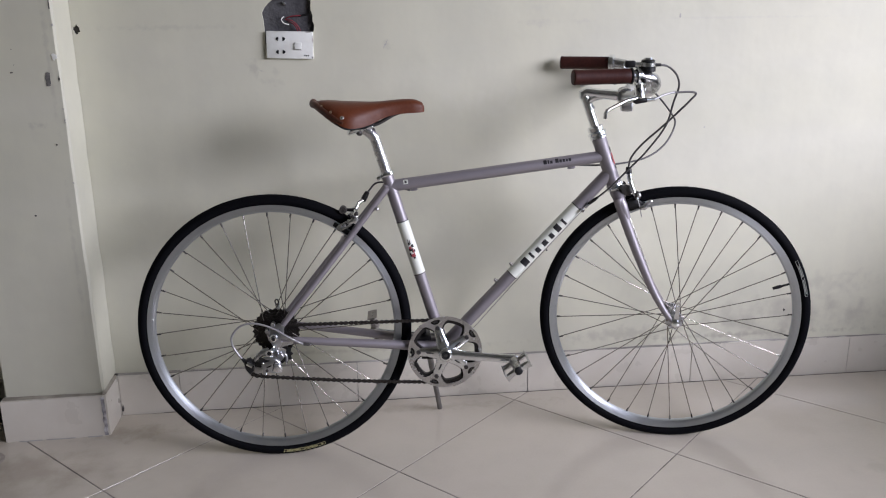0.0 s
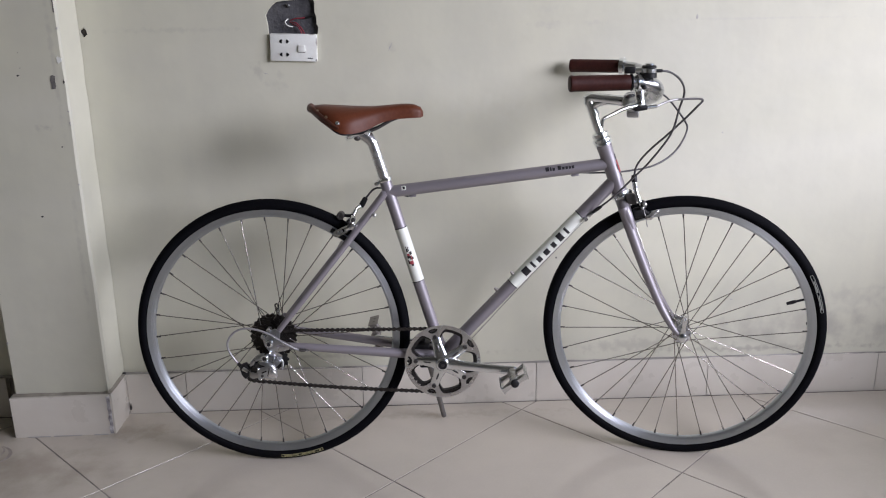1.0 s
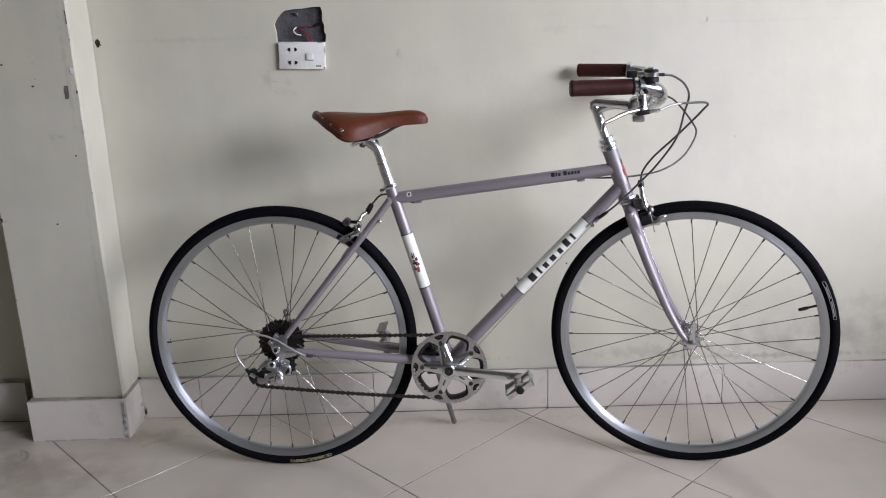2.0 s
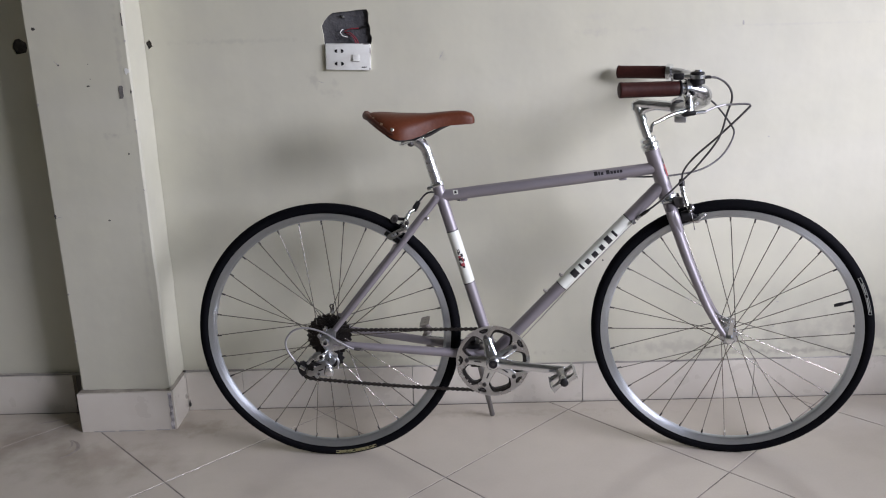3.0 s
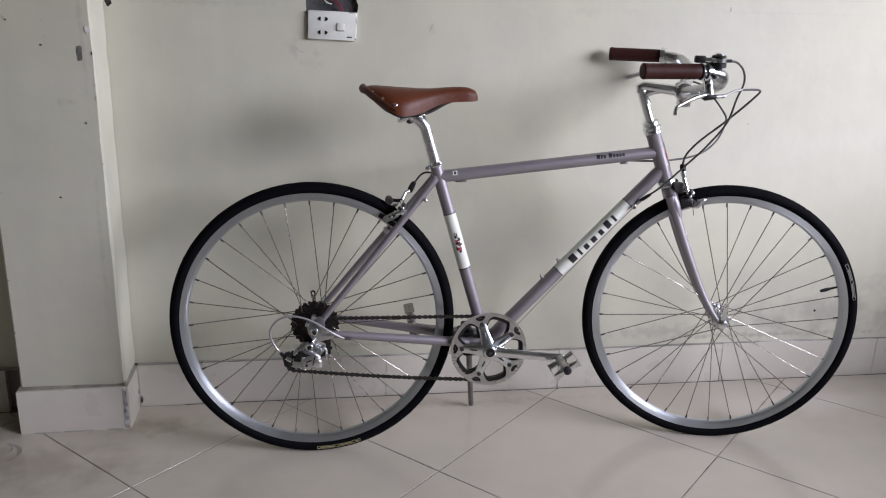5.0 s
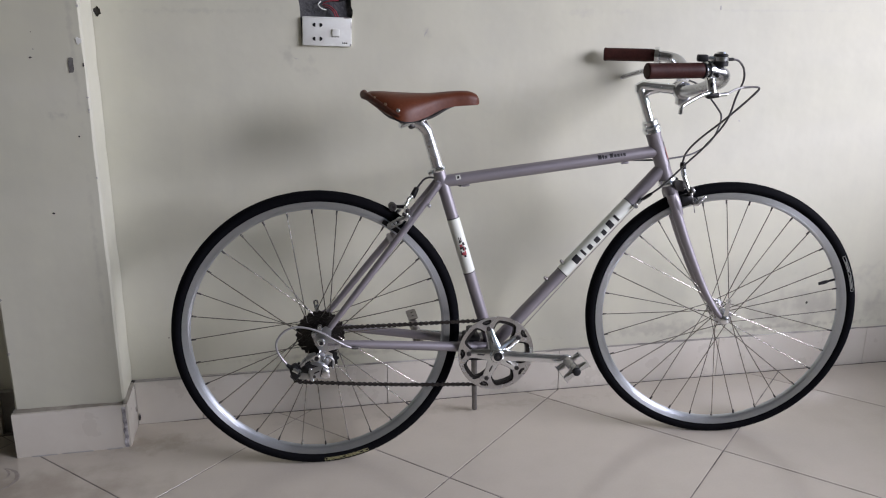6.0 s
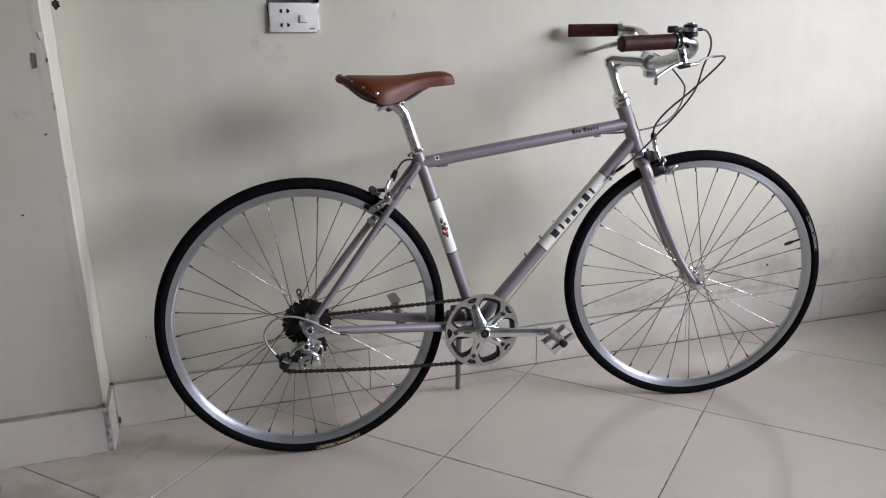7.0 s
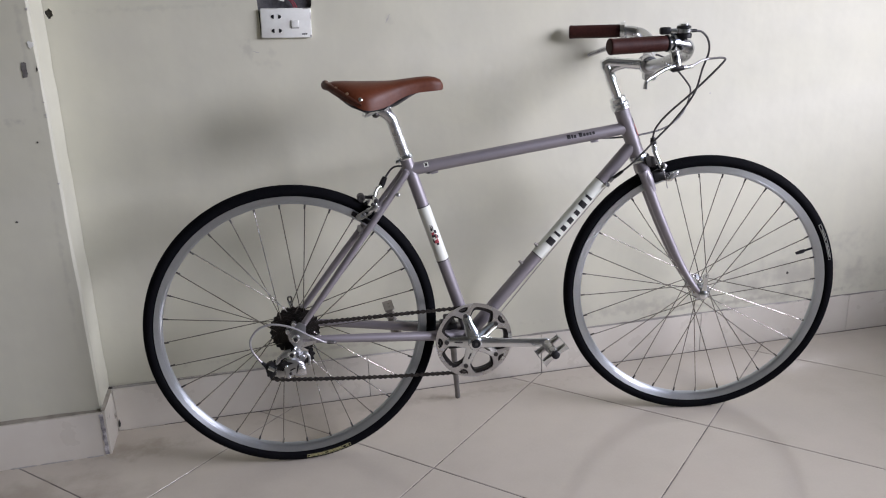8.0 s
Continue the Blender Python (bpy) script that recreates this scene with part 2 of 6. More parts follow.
GREASE = shader("black_grease", (0.012, 0.011, 0.010), 0.45, spots=((200, 0.5, (0.035, 0.032, 0.03)),), bump=((300, 0.1),), spec=0.3)
GRIP = shader("dark_brown_leather", (0.034, 0.0082, 0.0060), 0.58, spec=0.2, spots=((25, 0.55, (0.022, 0.0062, 0.0050)), (70, 0.4, (0.052, 0.014, 0.009)), (200, 0.3, (0.066, 0.020, 0.014))), bump=((400, 0.15),), rough_var=0.07)
HOUSING = shader("cable_housing", (0.07, 0.068, 0.068), 0.4, spots=((60, 0.4, (0.11, 0.11, 0.11)),))
SILVERHOUSING = shader("silver_housing", (0.38, 0.38, 0.38), 0.32, metal=0.5, spots=((60, 0.3, (0.3, 0.3, 0.3)),))
WIRE = shader("inner_wire", (0.35, 0.34, 0.33), 0.35, metal=1.0, spots=((100, 0.4, (0.25, 0.24, 0.23)),))
DULL = shader("dull_alloy", (0.30, 0.28, 0.26), 0.5, metal=0.6, spots=((60, 0.4, (0.22, 0.205, 0.19)),), bump=((200, 0.08),))
GUARD = shader("guard_alloy", (0.66, 0.66, 0.67), 0.26, metal=1.0, spots=((30, 0.4, (0.52, 0.52, 0.53)), (160, 0.3, (0.44, 0.44, 0.44))), bump=((250, 0.03),), rough_var=0.08)
PEDAL = shader("pedal_alloy", (0.50, 0.50, 0.50), 0.3, metal=1.0, spots=((60, 0.4, (0.36, 0.36, 0.36)),), bump=((200, 0.06),), rough_var=0.08)
STANDMAT = shader("kickstand_alloy", (0.17, 0.165, 0.16), 0.5, metal=0.5, spots=((60, 0.5, (0.11, 0.105, 0.1)),), bump=((120, 0.1),))


# ---------------------------------------------------------------- mesh tools
def rounded(bm, angle=40):
    """Smooth faces, with sharp edges where the surface bends more than angle."""
    bm.normal_update()
    for f in bm.faces:
        f.smooth = True
    for e in bm.edges:
        if len(e.link_faces) == 2:
            e.smooth = e.calc_face_angle(0) < radians(angle)
    return bm


def part(name, bm, material, parent=None, label="", m=None, angle=40):
    rounded(bm, angle)
    me = bpy.data.meshes.new(name)
    bm.to_mesh(me)
    bm.free()
    me.materials.append(material)
    ob = new(name, me)
    ob.parent = parent
    if m is not None:
        ob.matrix_basis = m
    return tagged(ob, label) if label else ob


def same_mesh(name, mesh, parent, m):
    ob = new(name, mesh)
    ob.parent, ob.matrix_basis = parent, m
    return ob


def curve(points, steps=6):
    """A smooth line through the points."""
    p = [Vector(q) for q in points]
    p = [2 * p[0] - p[1], *p, 2 * p[-1] - p[-2]]
    out = []
    for i in range(1, len(p) - 2):
        for k in range(steps):
            t = k / steps
            a, b, c, d = p[i - 1:i + 3]
            out.append(0.5 * (2 * b + (c - a) * t + (2 * a - 5 * b + 4 * c - d) * t * t + (3 * b - a - 3 * c + d) * t ** 3))
    return out + [p[-2]]


def tube(bm, pts, radius, seg=14, flat=1.0, closed=False, side=(0, 1, 0)):
    """A round rod along pts; radius: one, or one for each point (spread evenly). flat: its depth along side, as a share of its height."""
    pts = [Vector(p) for p in pts]
    n = len(pts)
    rs = list(radius) if hasattr(radius, "__len__") else [radius]
    rings = []
    up = None
    for i, p in enumerate(pts):
        if closed:
            d = (pts[(i + 1) % n] - pts[i - 1]).normalized()
        else:
            d = (pts[min(i + 1, n - 1)] - pts[max(i - 1, 0)]).normalized()
        if up is None:
            up = d.cross(Vector(side))
            if up.length < 0.1:
                up = d.cross(Vector((1, 0, 0)))
        up = (up - d * up.dot(d)).normalized()
        across = d.cross(up)
        s = i / (n - 1) * (len(rs) - 1)
        k = min(int(s), len(rs) - 2) if len(rs) > 1 else 0
        r = rs[0] if len(rs) == 1 else rs[k] + (rs[k + 1] - rs[k]) * (s - k)
        rings.append([bm.verts.new(p + up * (r * math.cos(a)) + across * (r * flat * math.sin(a))) for a in (2 * math.pi * j / seg for j in range(seg))])
    for i in range(n if closed else n - 1):
        a, b = rings[i], rings[(i + 1) % n]
        for j in range(seg):
            bm.faces.new((a[j], a[(j + 1) % seg], b[(j + 1) % seg], b[j]))
    if not closed:
        bm.faces.new(rings[0][::-1])
        bm.faces.new(rings[-1])
    return bm


def lathe(bm, profile, m=Matrix(), seg=28, ring=False):
    """A turned body: (radius, height) pairs round m's z axis. ring: the profile is closed in itself."""
    rings = []
    for r, h in profile:
        rings.append([bm.verts.new(m @ Vector((r * math.cos(a), r * math.sin(a), h))) for a in (2 * math.pi * j / seg for j in range(seg))])
    pairs = list(zip(rings, rings[1:])) + ([(rings[-1], rings[0])] if ring else [])
    for a, b in pairs:
        for j in range(seg):
            bm.faces.new((a[j], a[(j + 1) % seg], b[(j + 1) % seg], b[j]))
    if not ring:
        bm.faces.new(rings[0][::-1])
        bm.faces.new(rings[-1])
    bmesh.ops.recalc_face_normals(bm, faces=bm.faces)
    return bm


def plate(bm, outline, depth, m=Matrix(), bevel=0.0):
    """A flat piece: the outline in m's xy plane, thick along m's z (centred)."""
    a = [bm.verts.new(m @ Vector((x, y, -depth / 2))) for x, y in outline]
    b = [bm.verts.new(m @ Vector((x, y, depth / 2))) for x, y in outline]
    n = len(a)
    fs = [bm.faces.new(a[::-1]), bm.faces.new(b)] + [bm.faces.new((a[i], a[(i + 1) % n], b[(i + 1) % n], b[i])) for i in range(n)]
    bmesh.ops.recalc_face_normals(bm, faces=fs)
    if bevel:
        es = {e for f in fs[:2] for e in f.edges}
        bmesh.ops.bevel(bm, geom=list(es), offset=bevel, segments=2, affect="EDGES", profile=0.5)
    return bm


def box(bm, lo, hi, m=Matrix(), bevel=0.0):
    (x0, y0, z0), (x1, y1, z1) = lo, hi
    v = [bm.verts.new(m @ Vector(p)) for p in ((x0, y0, z0), (x1, y0, z0), (x1, y1, z0), (x0, y1, z0), (x0, y0, z1), (x1, y0, z1), (x1, y1, z1), (x0, y1, z1))]
    fs = [bm.faces.new([v[i] for i in q]) for q in ((3, 2, 1, 0), (4, 5, 6, 7), (0, 1, 5, 4), (1, 2, 6, 5), (2, 3, 7, 6), (3, 0, 4, 7))]
    if bevel:
        bmesh.ops.bevel(bm, geom=list({e for f in fs for e in f.edges}), offset=bevel, segments=2, affect="EDGES", profile=0.5)
    return bm


def axis(a, b):
    """A pose at a whose z points to b."""
    a, b = Vector(a), Vector(b)
    return Matrix.Translation(a) @ (b - a).to_track_quat("Z", "Y").to_matrix().to_4x4()


def rod(bm, a, b, r, seg=14, r2=None):
    return tube(bm, [Vector(a), Vector(b)], [r, r if r2 is None else r2], seg)


def wrap(bm, a, b, r, s0, s1, a0, a1, n=5):
    """A print that lies round the tube from a to b: from s0 to s1 along it, from angle a0 to a1 (0: towards the right-hand side, 90: up)."""
    a, b = Vector(a), Vector(b)
    d = (b - a).normalized()
    right = Vector((0, -1, 0))
    right = (right - d * right.dot(d)).normalized()
    top = right.cross(d)
    if top.z < 0:
        top = -top
    rows = []
    for s in (s0, s1):
        rows.append([bm.verts.new(a + d * s + (right * math.cos(t) + top * math.sin(t)) * r) for t in (radians(a0 + (a1 - a0) * k / n) for k in range(n + 1))])
    out = [[bm.verts.new(v.co + (v.co - a - d * (v.co - a).dot(d)).normalized() * -0.0008) for v in row] for row in rows]
    for k in range(n):
        bm.faces.new((rows[0][k], rows[0][k + 1], rows[1][k + 1], rows[1][k]))
        bm.faces.new((out[0][k + 1], out[0][k], out[1][k], out[1][k + 1]))
    for p, q in ((0, 1), (1, 0)):
        for k in range(n):
            bm.faces.new((rows[p][k + 1], rows[p][k], out[p][k], out[p][k + 1])) if p == 0 else bm.faces.new((rows[p][k], rows[p][k + 1], out[p][k + 1], out[p][k]))
    bmesh.ops.recalc_face_normals(bm, faces=bm.faces)
    return bm


def blob(cx, cy, rx, ry, n=14, rough=0.25, seed=0):
    """An uneven closed outline."""
    rng = random.Random(seed)
    return [(cx + rx * math.cos(2 * math.pi * k / n) * (1 + rough * (rng.random() - 0.5) * 2), cy + ry * math.sin(2 * math.pi * k / n) * (1 + rough * (rng.random() - 0.5) * 2)) for k in range(n)]


NB = bmesh.new

# ---------------------------------------------------------------- the room
def sheet_with_holes(outline, holes, depth, m):
    """A slab in m's xy plane with holes right through it; its front is at z = 0, its back at -depth."""
    bm = NB()
    es = []
    for loop in (outline, *holes):
        vs = [bm.verts.new((x, y, 0)) for x, y in loop]
        es += [bm.edges.new((vs[i], vs[(i + 1) % len(vs)])) for i in range(len(vs))]
    bmesh.ops.triangle_fill(bm, edges=es, use_beauty=True, use_dissolve=False, normal=(0, 0, 1))
    front = list(bm.faces)
    got = bmesh.ops.extrude_face_region(bm, geom=front)
    bmesh.ops.translate(bm, verts=[g for g in got["geom"] if isinstance(g, bmesh.types.BMVert)], vec=(0, 0, -depth))
    bmesh.ops.recalc_face_normals(bm, faces=bm.faces)
    bm.transform(m)
    return bm


TO_WALL = Matrix(((1, 0, 0, 0), (0, 0, -1, WALL_Y), (0, 1, 0, 0), (0, 0, 0, 1)))   # x, z on the wall, out of it towards the room
BOX_HOLE = [(-0.306, 0.996), (-0.186, 0.993), (-0.184, 1.05), (-0.1795, 1.062), (-0.178, 1.075), (-0.182, 1.083), (-0.1815, 1.10), (-0.186, 1.112), (-0.1845, 1.135),
            (-0.1885, 1.146), (-0.21, 1.1455), (-0.235, 1.1425), (-0.262, 1.141), (-0.282, 1.1385), (-0.293, 1.131), (-0.304, 1.119), (-0.3115, 1.106), (-0.308, 1.085), (-0.307, 1.06)]
HOLE_A = blob(-0.777, 1.071, 0.0085, 0.011, 12, 0.3, 3)
HOLE_B = [(-1.148, 1.072), (-1.145, 1.084), (-1.139, 1.093), (-1.125, 1.095), (-1.115, 1.088), (-1.108, 1.084), (-1.107, 1.071), (-1.111, 1.059), (-1.125, 1.056), (-1.141, 1.054), (-1.143, 1.062)]
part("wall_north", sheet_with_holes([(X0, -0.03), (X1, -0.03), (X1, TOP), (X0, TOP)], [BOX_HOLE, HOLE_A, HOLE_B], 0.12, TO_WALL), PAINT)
wall = bpy.data.objects["wall_north"]
tagged(wall, "pale grey-green painted plaster wall with scuffs and stains", "wall", kind="structure")

bm = NB()
box(bm, (-0.33, WALL_Y + 0.012, 0.98), (-0.16, WALL_Y + 0.05, 1.16))
part("mortar_patch", bm, MORTAR, wall, "rough dark grey mortar in an open switch box")
bm = NB()
box(bm, (-0.80, WALL_Y + 0.009, 1.05), (-0.75, WALL_Y + 0.06, 1.09))
part("hole_filling", bm, DARK, wall)
bm = NB()
box(bm, (-1.16, WALL_Y + 0.005, 1.04), (-1.095, WALL_Y + 0.06, 1.11))
part("hole_filling", bm, DARK, wall)


def chip(outline, parent, plane, material=DARK, name="paint_chip", lift=0.0006):
    """A chip or scuff on a plane y = plane."""
    bm = NB()
    plate(bm, outline, lift, Matrix(((1, 0, 0, 0), (0, 0, -1, plane - lift / 2 + 0.0001), (0, 1, 0, 0), (0, 0, 0, 1))))
    return part(name, bm, material, parent)


for k, (x, z, rx, rz) in enumerate(((0.807, 1.086, 0.0022, 0.007), (0.898, 0.781, 0.003, 0.002), (0.635, 0.599, 0.003, 0.003), (0.453, 0.437, 0.0025, 0.003), (0.962, 0.299, 0.004, 0.0015), (0.955, 0.223, 0.003, 0.002), (1.191, 0.218, 0.004, 0.004),
                                    (-0.685, 0.237, 0.0015, 0.0025), (-0.675, 0.233, 0.001, 0.003))):
    chip(blob(x, z, rx, rz, 9, 0.35, k), wall, WALL_Y, SMUDGE if k in (0, 1, 2, 4, 5) else DARK)


def streak(x0, z0, x1, z1, w, parent, plane, seed):
    """A thin uneven scuff line."""
    rng = random.Random(seed)
    d = Vector((x1 - x0, z1 - z0)).normalized()
    nrm = Vector((-d.y, d.x))
    n = 7
    up, lo = [], []
    for k in range(n + 1):
        p = Vector((x0 + (x1 - x0) * k / n, z0 + (z1 - z0) * k / n)) + nrm * (rng.random() - 0.5) * w
        h = w * (0.25 + 0.75 * rng.random()) * math.sin(math.pi * (k + 0.4) / (n + 0.8))
        up.append(tuple(p + nrm * h))
        lo.append(tuple(p - nrm * h))
    return chip(lo + up[::-1], parent, plane, SMUDGE, "scuff", 0.0004)


streak(0.0, 1.012, 0.012, 1.034, 0.0024, wall, WALL_Y, 1)
streak(-0.328, 0.962, -0.314, 0.957, 0.0016, wall, WALL_Y, 3)

# pillar
PX0, PX1, PY = -1.047, -0.789, 2.278
bm = NB()
rng = random.Random(4)
zs = [-0.03 + k * 0.0488 for k in range(61)]
prof = []
for z in zs:
    j = lambda a: (rng.random() - 0.5) * a
    prof.append([(PX0 + j(0.002), WALL_Y - 0.002, z), (PX0 + j(0.0025), PY + 0.003, z), (PX0 + 0.004, PY + j(0.0012), z), (PX1 - 0.005 + j(0.002), PY + j(0.0012), z), (PX1 + j(0.002), PY + 0.005 + j(0.002), z), (PX1 + j(0.0025), WALL_Y - 0.002, z)])
rows = [[bm.verts.new(p) for p in r] for r in prof]
for a, b in zip(rows, rows[1:]):
    for k in range(5):
        bm.faces.new((a[k], a[k + 1], b[k + 1], b[k]))
bm.faces.new(rows[0]), bm.faces.new(rows[-1])
bmesh.ops.holes_fill(bm, edges=bm.edges)
bmesh.ops.recalc_face_normals(bm, faces=bm.faces)
pillar = tagged(part("pillar", bm, PAINT, angle=25), "pale grey-green painted pillar with chipped edges", "pillar", kind="structure")
for k, (x, z, rx, rz) in enumerate(((-1.025, 1.12, 0.0045, 0.004), (-0.974, 1.029, 0.0028, 0.0022), (-0.904, 0.975, 0.0026, 0.0022), (-0.8965, 0.993, 0.0012, 0.001),
                                    (-0.898, 0.618, 0.003, 0.002), (-0.822, 0.797, 0.002, 0.002), (-0.795, 0.958, 0.0015, 0.005), (-0.897, 1.03, 0.0008, 0.001))):
    chip(blob(x, z, rx, rz, 10, 0.4, 20 + k), pillar, PY - 0.0004)
chip([(-0.8255, 0.9735), (-0.8195, 0.9745), (-0.8150, 0.9720), (-0.8160, 0.9600), (-0.8155, 0.9490), (-0.8175, 0.9415), (-0.8270, 0.9405), (-0.8262, 0.9500), (-0.8275, 0.9610), (-0.8258, 0.9680)], pillar, PY - 0.0004, BARE)
chip([(-0.7985, 1.1550), (-0.7955, 1.1540), (-0.7950, 1.1380), (-0.7945, 1.1220), (-0.7978, 1.1230), (-0.7970, 1.1400)], pillar, PY - 0.0004, BARE)
chip(blob(-0.799, 1.011, 0.006, 0.009, 12, 0.35, 44), pillar, PY - 0.0004, PLASTIC, "filler_dab", 0.001)
streak(-0.984, 1.04, -0.972, 1.027, 0.0018, pillar, PY - 0.0004, 8)
for k, (z, rz) in enumerate(((0.632, 0.006), (0.93, 0.004), (0.41, 0.003), (0.27, 0.004))):
    chip(blob(PX0 + 0.0045, z, 0.003, rz, 9, 0.5, 60 + k), pillar, PY - 0.0004, PLASTER if k else DARK)
for k, (z, rz) in enumerate(((1.085, 0.003), (0.885, 0.002), (0.857, 0.003), (0.852, 0.0015), (0.70, 0.002))):
    chip(blob(PX1 - 0.005, z, 0.0022, rz, 9, 0.5, 80 + k), pillar, PY - 0.0006, SMUDGE)
streak(-1.044, 0.628, -1.026, 0.63, 0.0016, pillar, PY - 0.0004, 9)

# other walls and the ceiling close the room
bm = NB()
box(bm, (X0 - 0.12, Y0, -0.03), (X0, WALL_Y + 0.12, TOP))
tagged(part("wall_west", bm, PLAIN), "plain grey painted wall", "wall", kind="structure")
bm = NB()
box(bm, (X0 - 0.12, Y0 - 0.12, -0.03), (X1 + 0.12, Y0, TOP))
tagged(part("wall_south", bm, PLAIN), "plain grey painted wall", "wall", kind="structure")
TO_EAST = Matrix(((0, 0, -1, X1), (1, 0, 0, 0), (0, 1, 0, 0), (0, 0, 0, 1)))
(y0, y1), (z0, z1) = WIN_Y, WIN_Z
tagged(part("wall_east", sheet_with_holes([(Y0, -0.03), (WALL_Y, -0.03), (WALL_Y, TOP), (Y0, TOP)], [[(y0, z0), (y1, z0), (y1, z1), (y0, z1)]], 0.12, TO_EAST), PLAIN),
       "grey painted wall with a wide window opening", "wall", kind="structure")
bm = NB()
box(bm, (X0 - 0.12, Y0 - 0.12, TOP), (X1 + 0.12, WALL_Y + 0.12, TOP + 0.12))
tagged(part("ceiling", bm, CEIL), "plain grey ceiling", "ceiling", kind="structure")

# bed of the floor
bm = NB()
box(bm, (X0, Y0, -0.06), (X1 + 0.12, WALL_Y, -0.0009))
floor = tagged(part("floor", bm, GROUT), "glossy beige-grey floor tiles laid diagonally with dirty joints", "floor", kind="structure")
bm = NB()
box(bm, (X1 + 0.12, -40, -0.10), (40, 40, -0.06))
tagged(part("ground", bm, GROUT), "grey paved ground outside", "ground", kind="structure")

# ---------------------------------------------------------------- switch and socket plate on the wall
plate_pose = Matrix.Translation((-0.2435, WALL_Y, 1.0245)) @ pose(0, 0, 0, 0, 1.9, 0)   # x along the wall, -y out of it
socket = tagged(new("socket_plate"), "white plastic double socket and switch plate on the wall", "socket")
socket.matrix_world = plate_pose
bm = NB()
box(bm, (-0.0605, -0.011, -0.035), (0.0605, 0.004, 0.035), bevel=0.0035)
part("plate", bm, SOILED, socket)
for cx, cz in ((-0.0235, 0.0155), (-0.0235, -0.0175)):
    for s in (-1, 1):
        bm = NB()
        k = s * 0.0082
        plate(bm, [(cx + k - s * 0.0030, cz - 0.0048), (cx + k, cz - 0.0046), (cx + k + s * 0.0032, cz - 0.0022), (cx + k + s * 0.0042, cz), (cx + k + s * 0.0032, cz + 0.0022), (cx + k, cz + 0.0046), (cx + k - s * 0.0030, cz + 0.0048)][::s], 0.0012,
              Matrix(((1, 0, 0, 0), (0, 0, -1, -0.0112), (0, 1, 0, 0), (0, 0, 0, 1))))
        part("socket_hole", bm, BLACKPL, socket)
bm = NB()
box(bm, (0.012, -0.0146, -0.0115), (0.0300, -0.0102, 0.006), pose(0, 0, 0, -5, 0, 0), bevel=0.0015)
part("switch_rocker", bm, PLASTIC, socket)
# grey plate showing at left and below, in place of the rocker's shadow
bm = NB()
box(bm, (0.0110, -0.0113, -0.0128), (0.0300, -0.0105, 0.0055))
part("rocker_shade", bm, PLASTER, socket)
bm = NB()
for k in range(3):
    box(bm, (0.037 + k * 0.0045, -0.0117, -0.0275), (0.040 + k * 0.0045, -0.0105, -0.0245))
part("marking", bm, INK, socket)
bm = NB()
lathe(bm, [(0.0035, 0), (0.0035, 0.0035), (0.001, 0.0045)], axis((-0.253, WALL_Y + 0.013, 1.129), (-0.253, WALL_Y, 1.129)), 12)
box(bm, (-0.006, -0.008, -0.001), (0.006, -0.001, 0.001), Matrix.Translation((-0.253, WALL_Y + 0.012, 1.129)) @ pose(0, 0, 0, 0, 35, 0))
tagged(part("wall_screw", bm, SATIN), "bright metal screw in the open switch box", "screw")
for name, mat, pts in (("red_wire", REDWIRE, ((-0.252, 2.412, 1.088), (-0.236, 2.404, 1.086), (-0.222, 2.400, 1.074), (-0.215, 2.402, 1.060), (-0.214, 2.406, 1.052))),
                       ("red_wire", REDWIRE, ((-0.246, 2.413, 1.084), (-0.232, 2.402, 1.078), (-0.224, 2.398, 1.068), (-0.219, 2.402, 1.052))),
                       ("red_wire", REDWIRE, ((-0.25, 2.410, 1.092), (-0.235, 2.406, 1.097), (-0.212, 2.408, 1.098))),
                       ("white_wire", PLASTIC, ((-0.256, 2.412, 1.096), (-0.262, 2.403, 1.089), (-0.256, 2.399, 1.080), (-0.243, 2.401, 1.076)))):
    bm = NB()
    tube(bm, curve(pts, 5), 0.0014, 8)
    tagged(part(name, bm, mat), "thin loose wire hanging in the open box", "wire", "loose wires")
bm = NB()
tube(bm, [(-0.218, 2.410, 1.096), (-0.200, 2.409, 1.1005), (-0.189, 2.410, 1.102)], [0.002, 0.0035, 0.002], 8)
tagged(part("wire_end", bm, BLACKPL), "black taped wire end in the open box", "wire")

# ---------------------------------------------------------------- bicycle
R = 0.3415
bicycle = tagged(new("bicycle"), "lilac-grey city bicycle with brown leather saddle on its kickstand", "bicycle")
bicycle.matrix_world = Matrix.Translation((-0.3006, 2.108, 0)) @ Matrix.Rotation(-0.035, 4, "Z") @ Matrix.Rotation(-0.06, 4, "X")
REAR = Vector((0, 0, R))
BB = Vector((0.423, 0, 0.279))
HEAD = Vector((0.856, 0, 0.687))
UP = Vector((-0.342, 0, 0.94)).normalized()
STEER = Matrix.Translation(HEAD) @ Matrix.Rotation(-0.195, 4, UP) @ Matrix.Translation(-HEAD)
FRONT = Vector((1.018, 0, 0.3405))
STEER_BAR = Matrix.Translation(HEAD) @ Matrix.Rotation(-0.172, 4, UP) @ Matrix.Translation(-HEAD)
SEAT_TOP = Vector((0.2905, 0, 0.724))


def bike(name, bm, mat, label="", parent=None, angle=40):
    return part(name, bm, mat, parent or bicycle, label, angle=angle)


def steer(name, bm, mat, label="", parent=None, angle=40, turn=None):
    bm.transform(turn or STEER)
    return part(name, bm, mat, parent or bicycle, label, angle=angle)


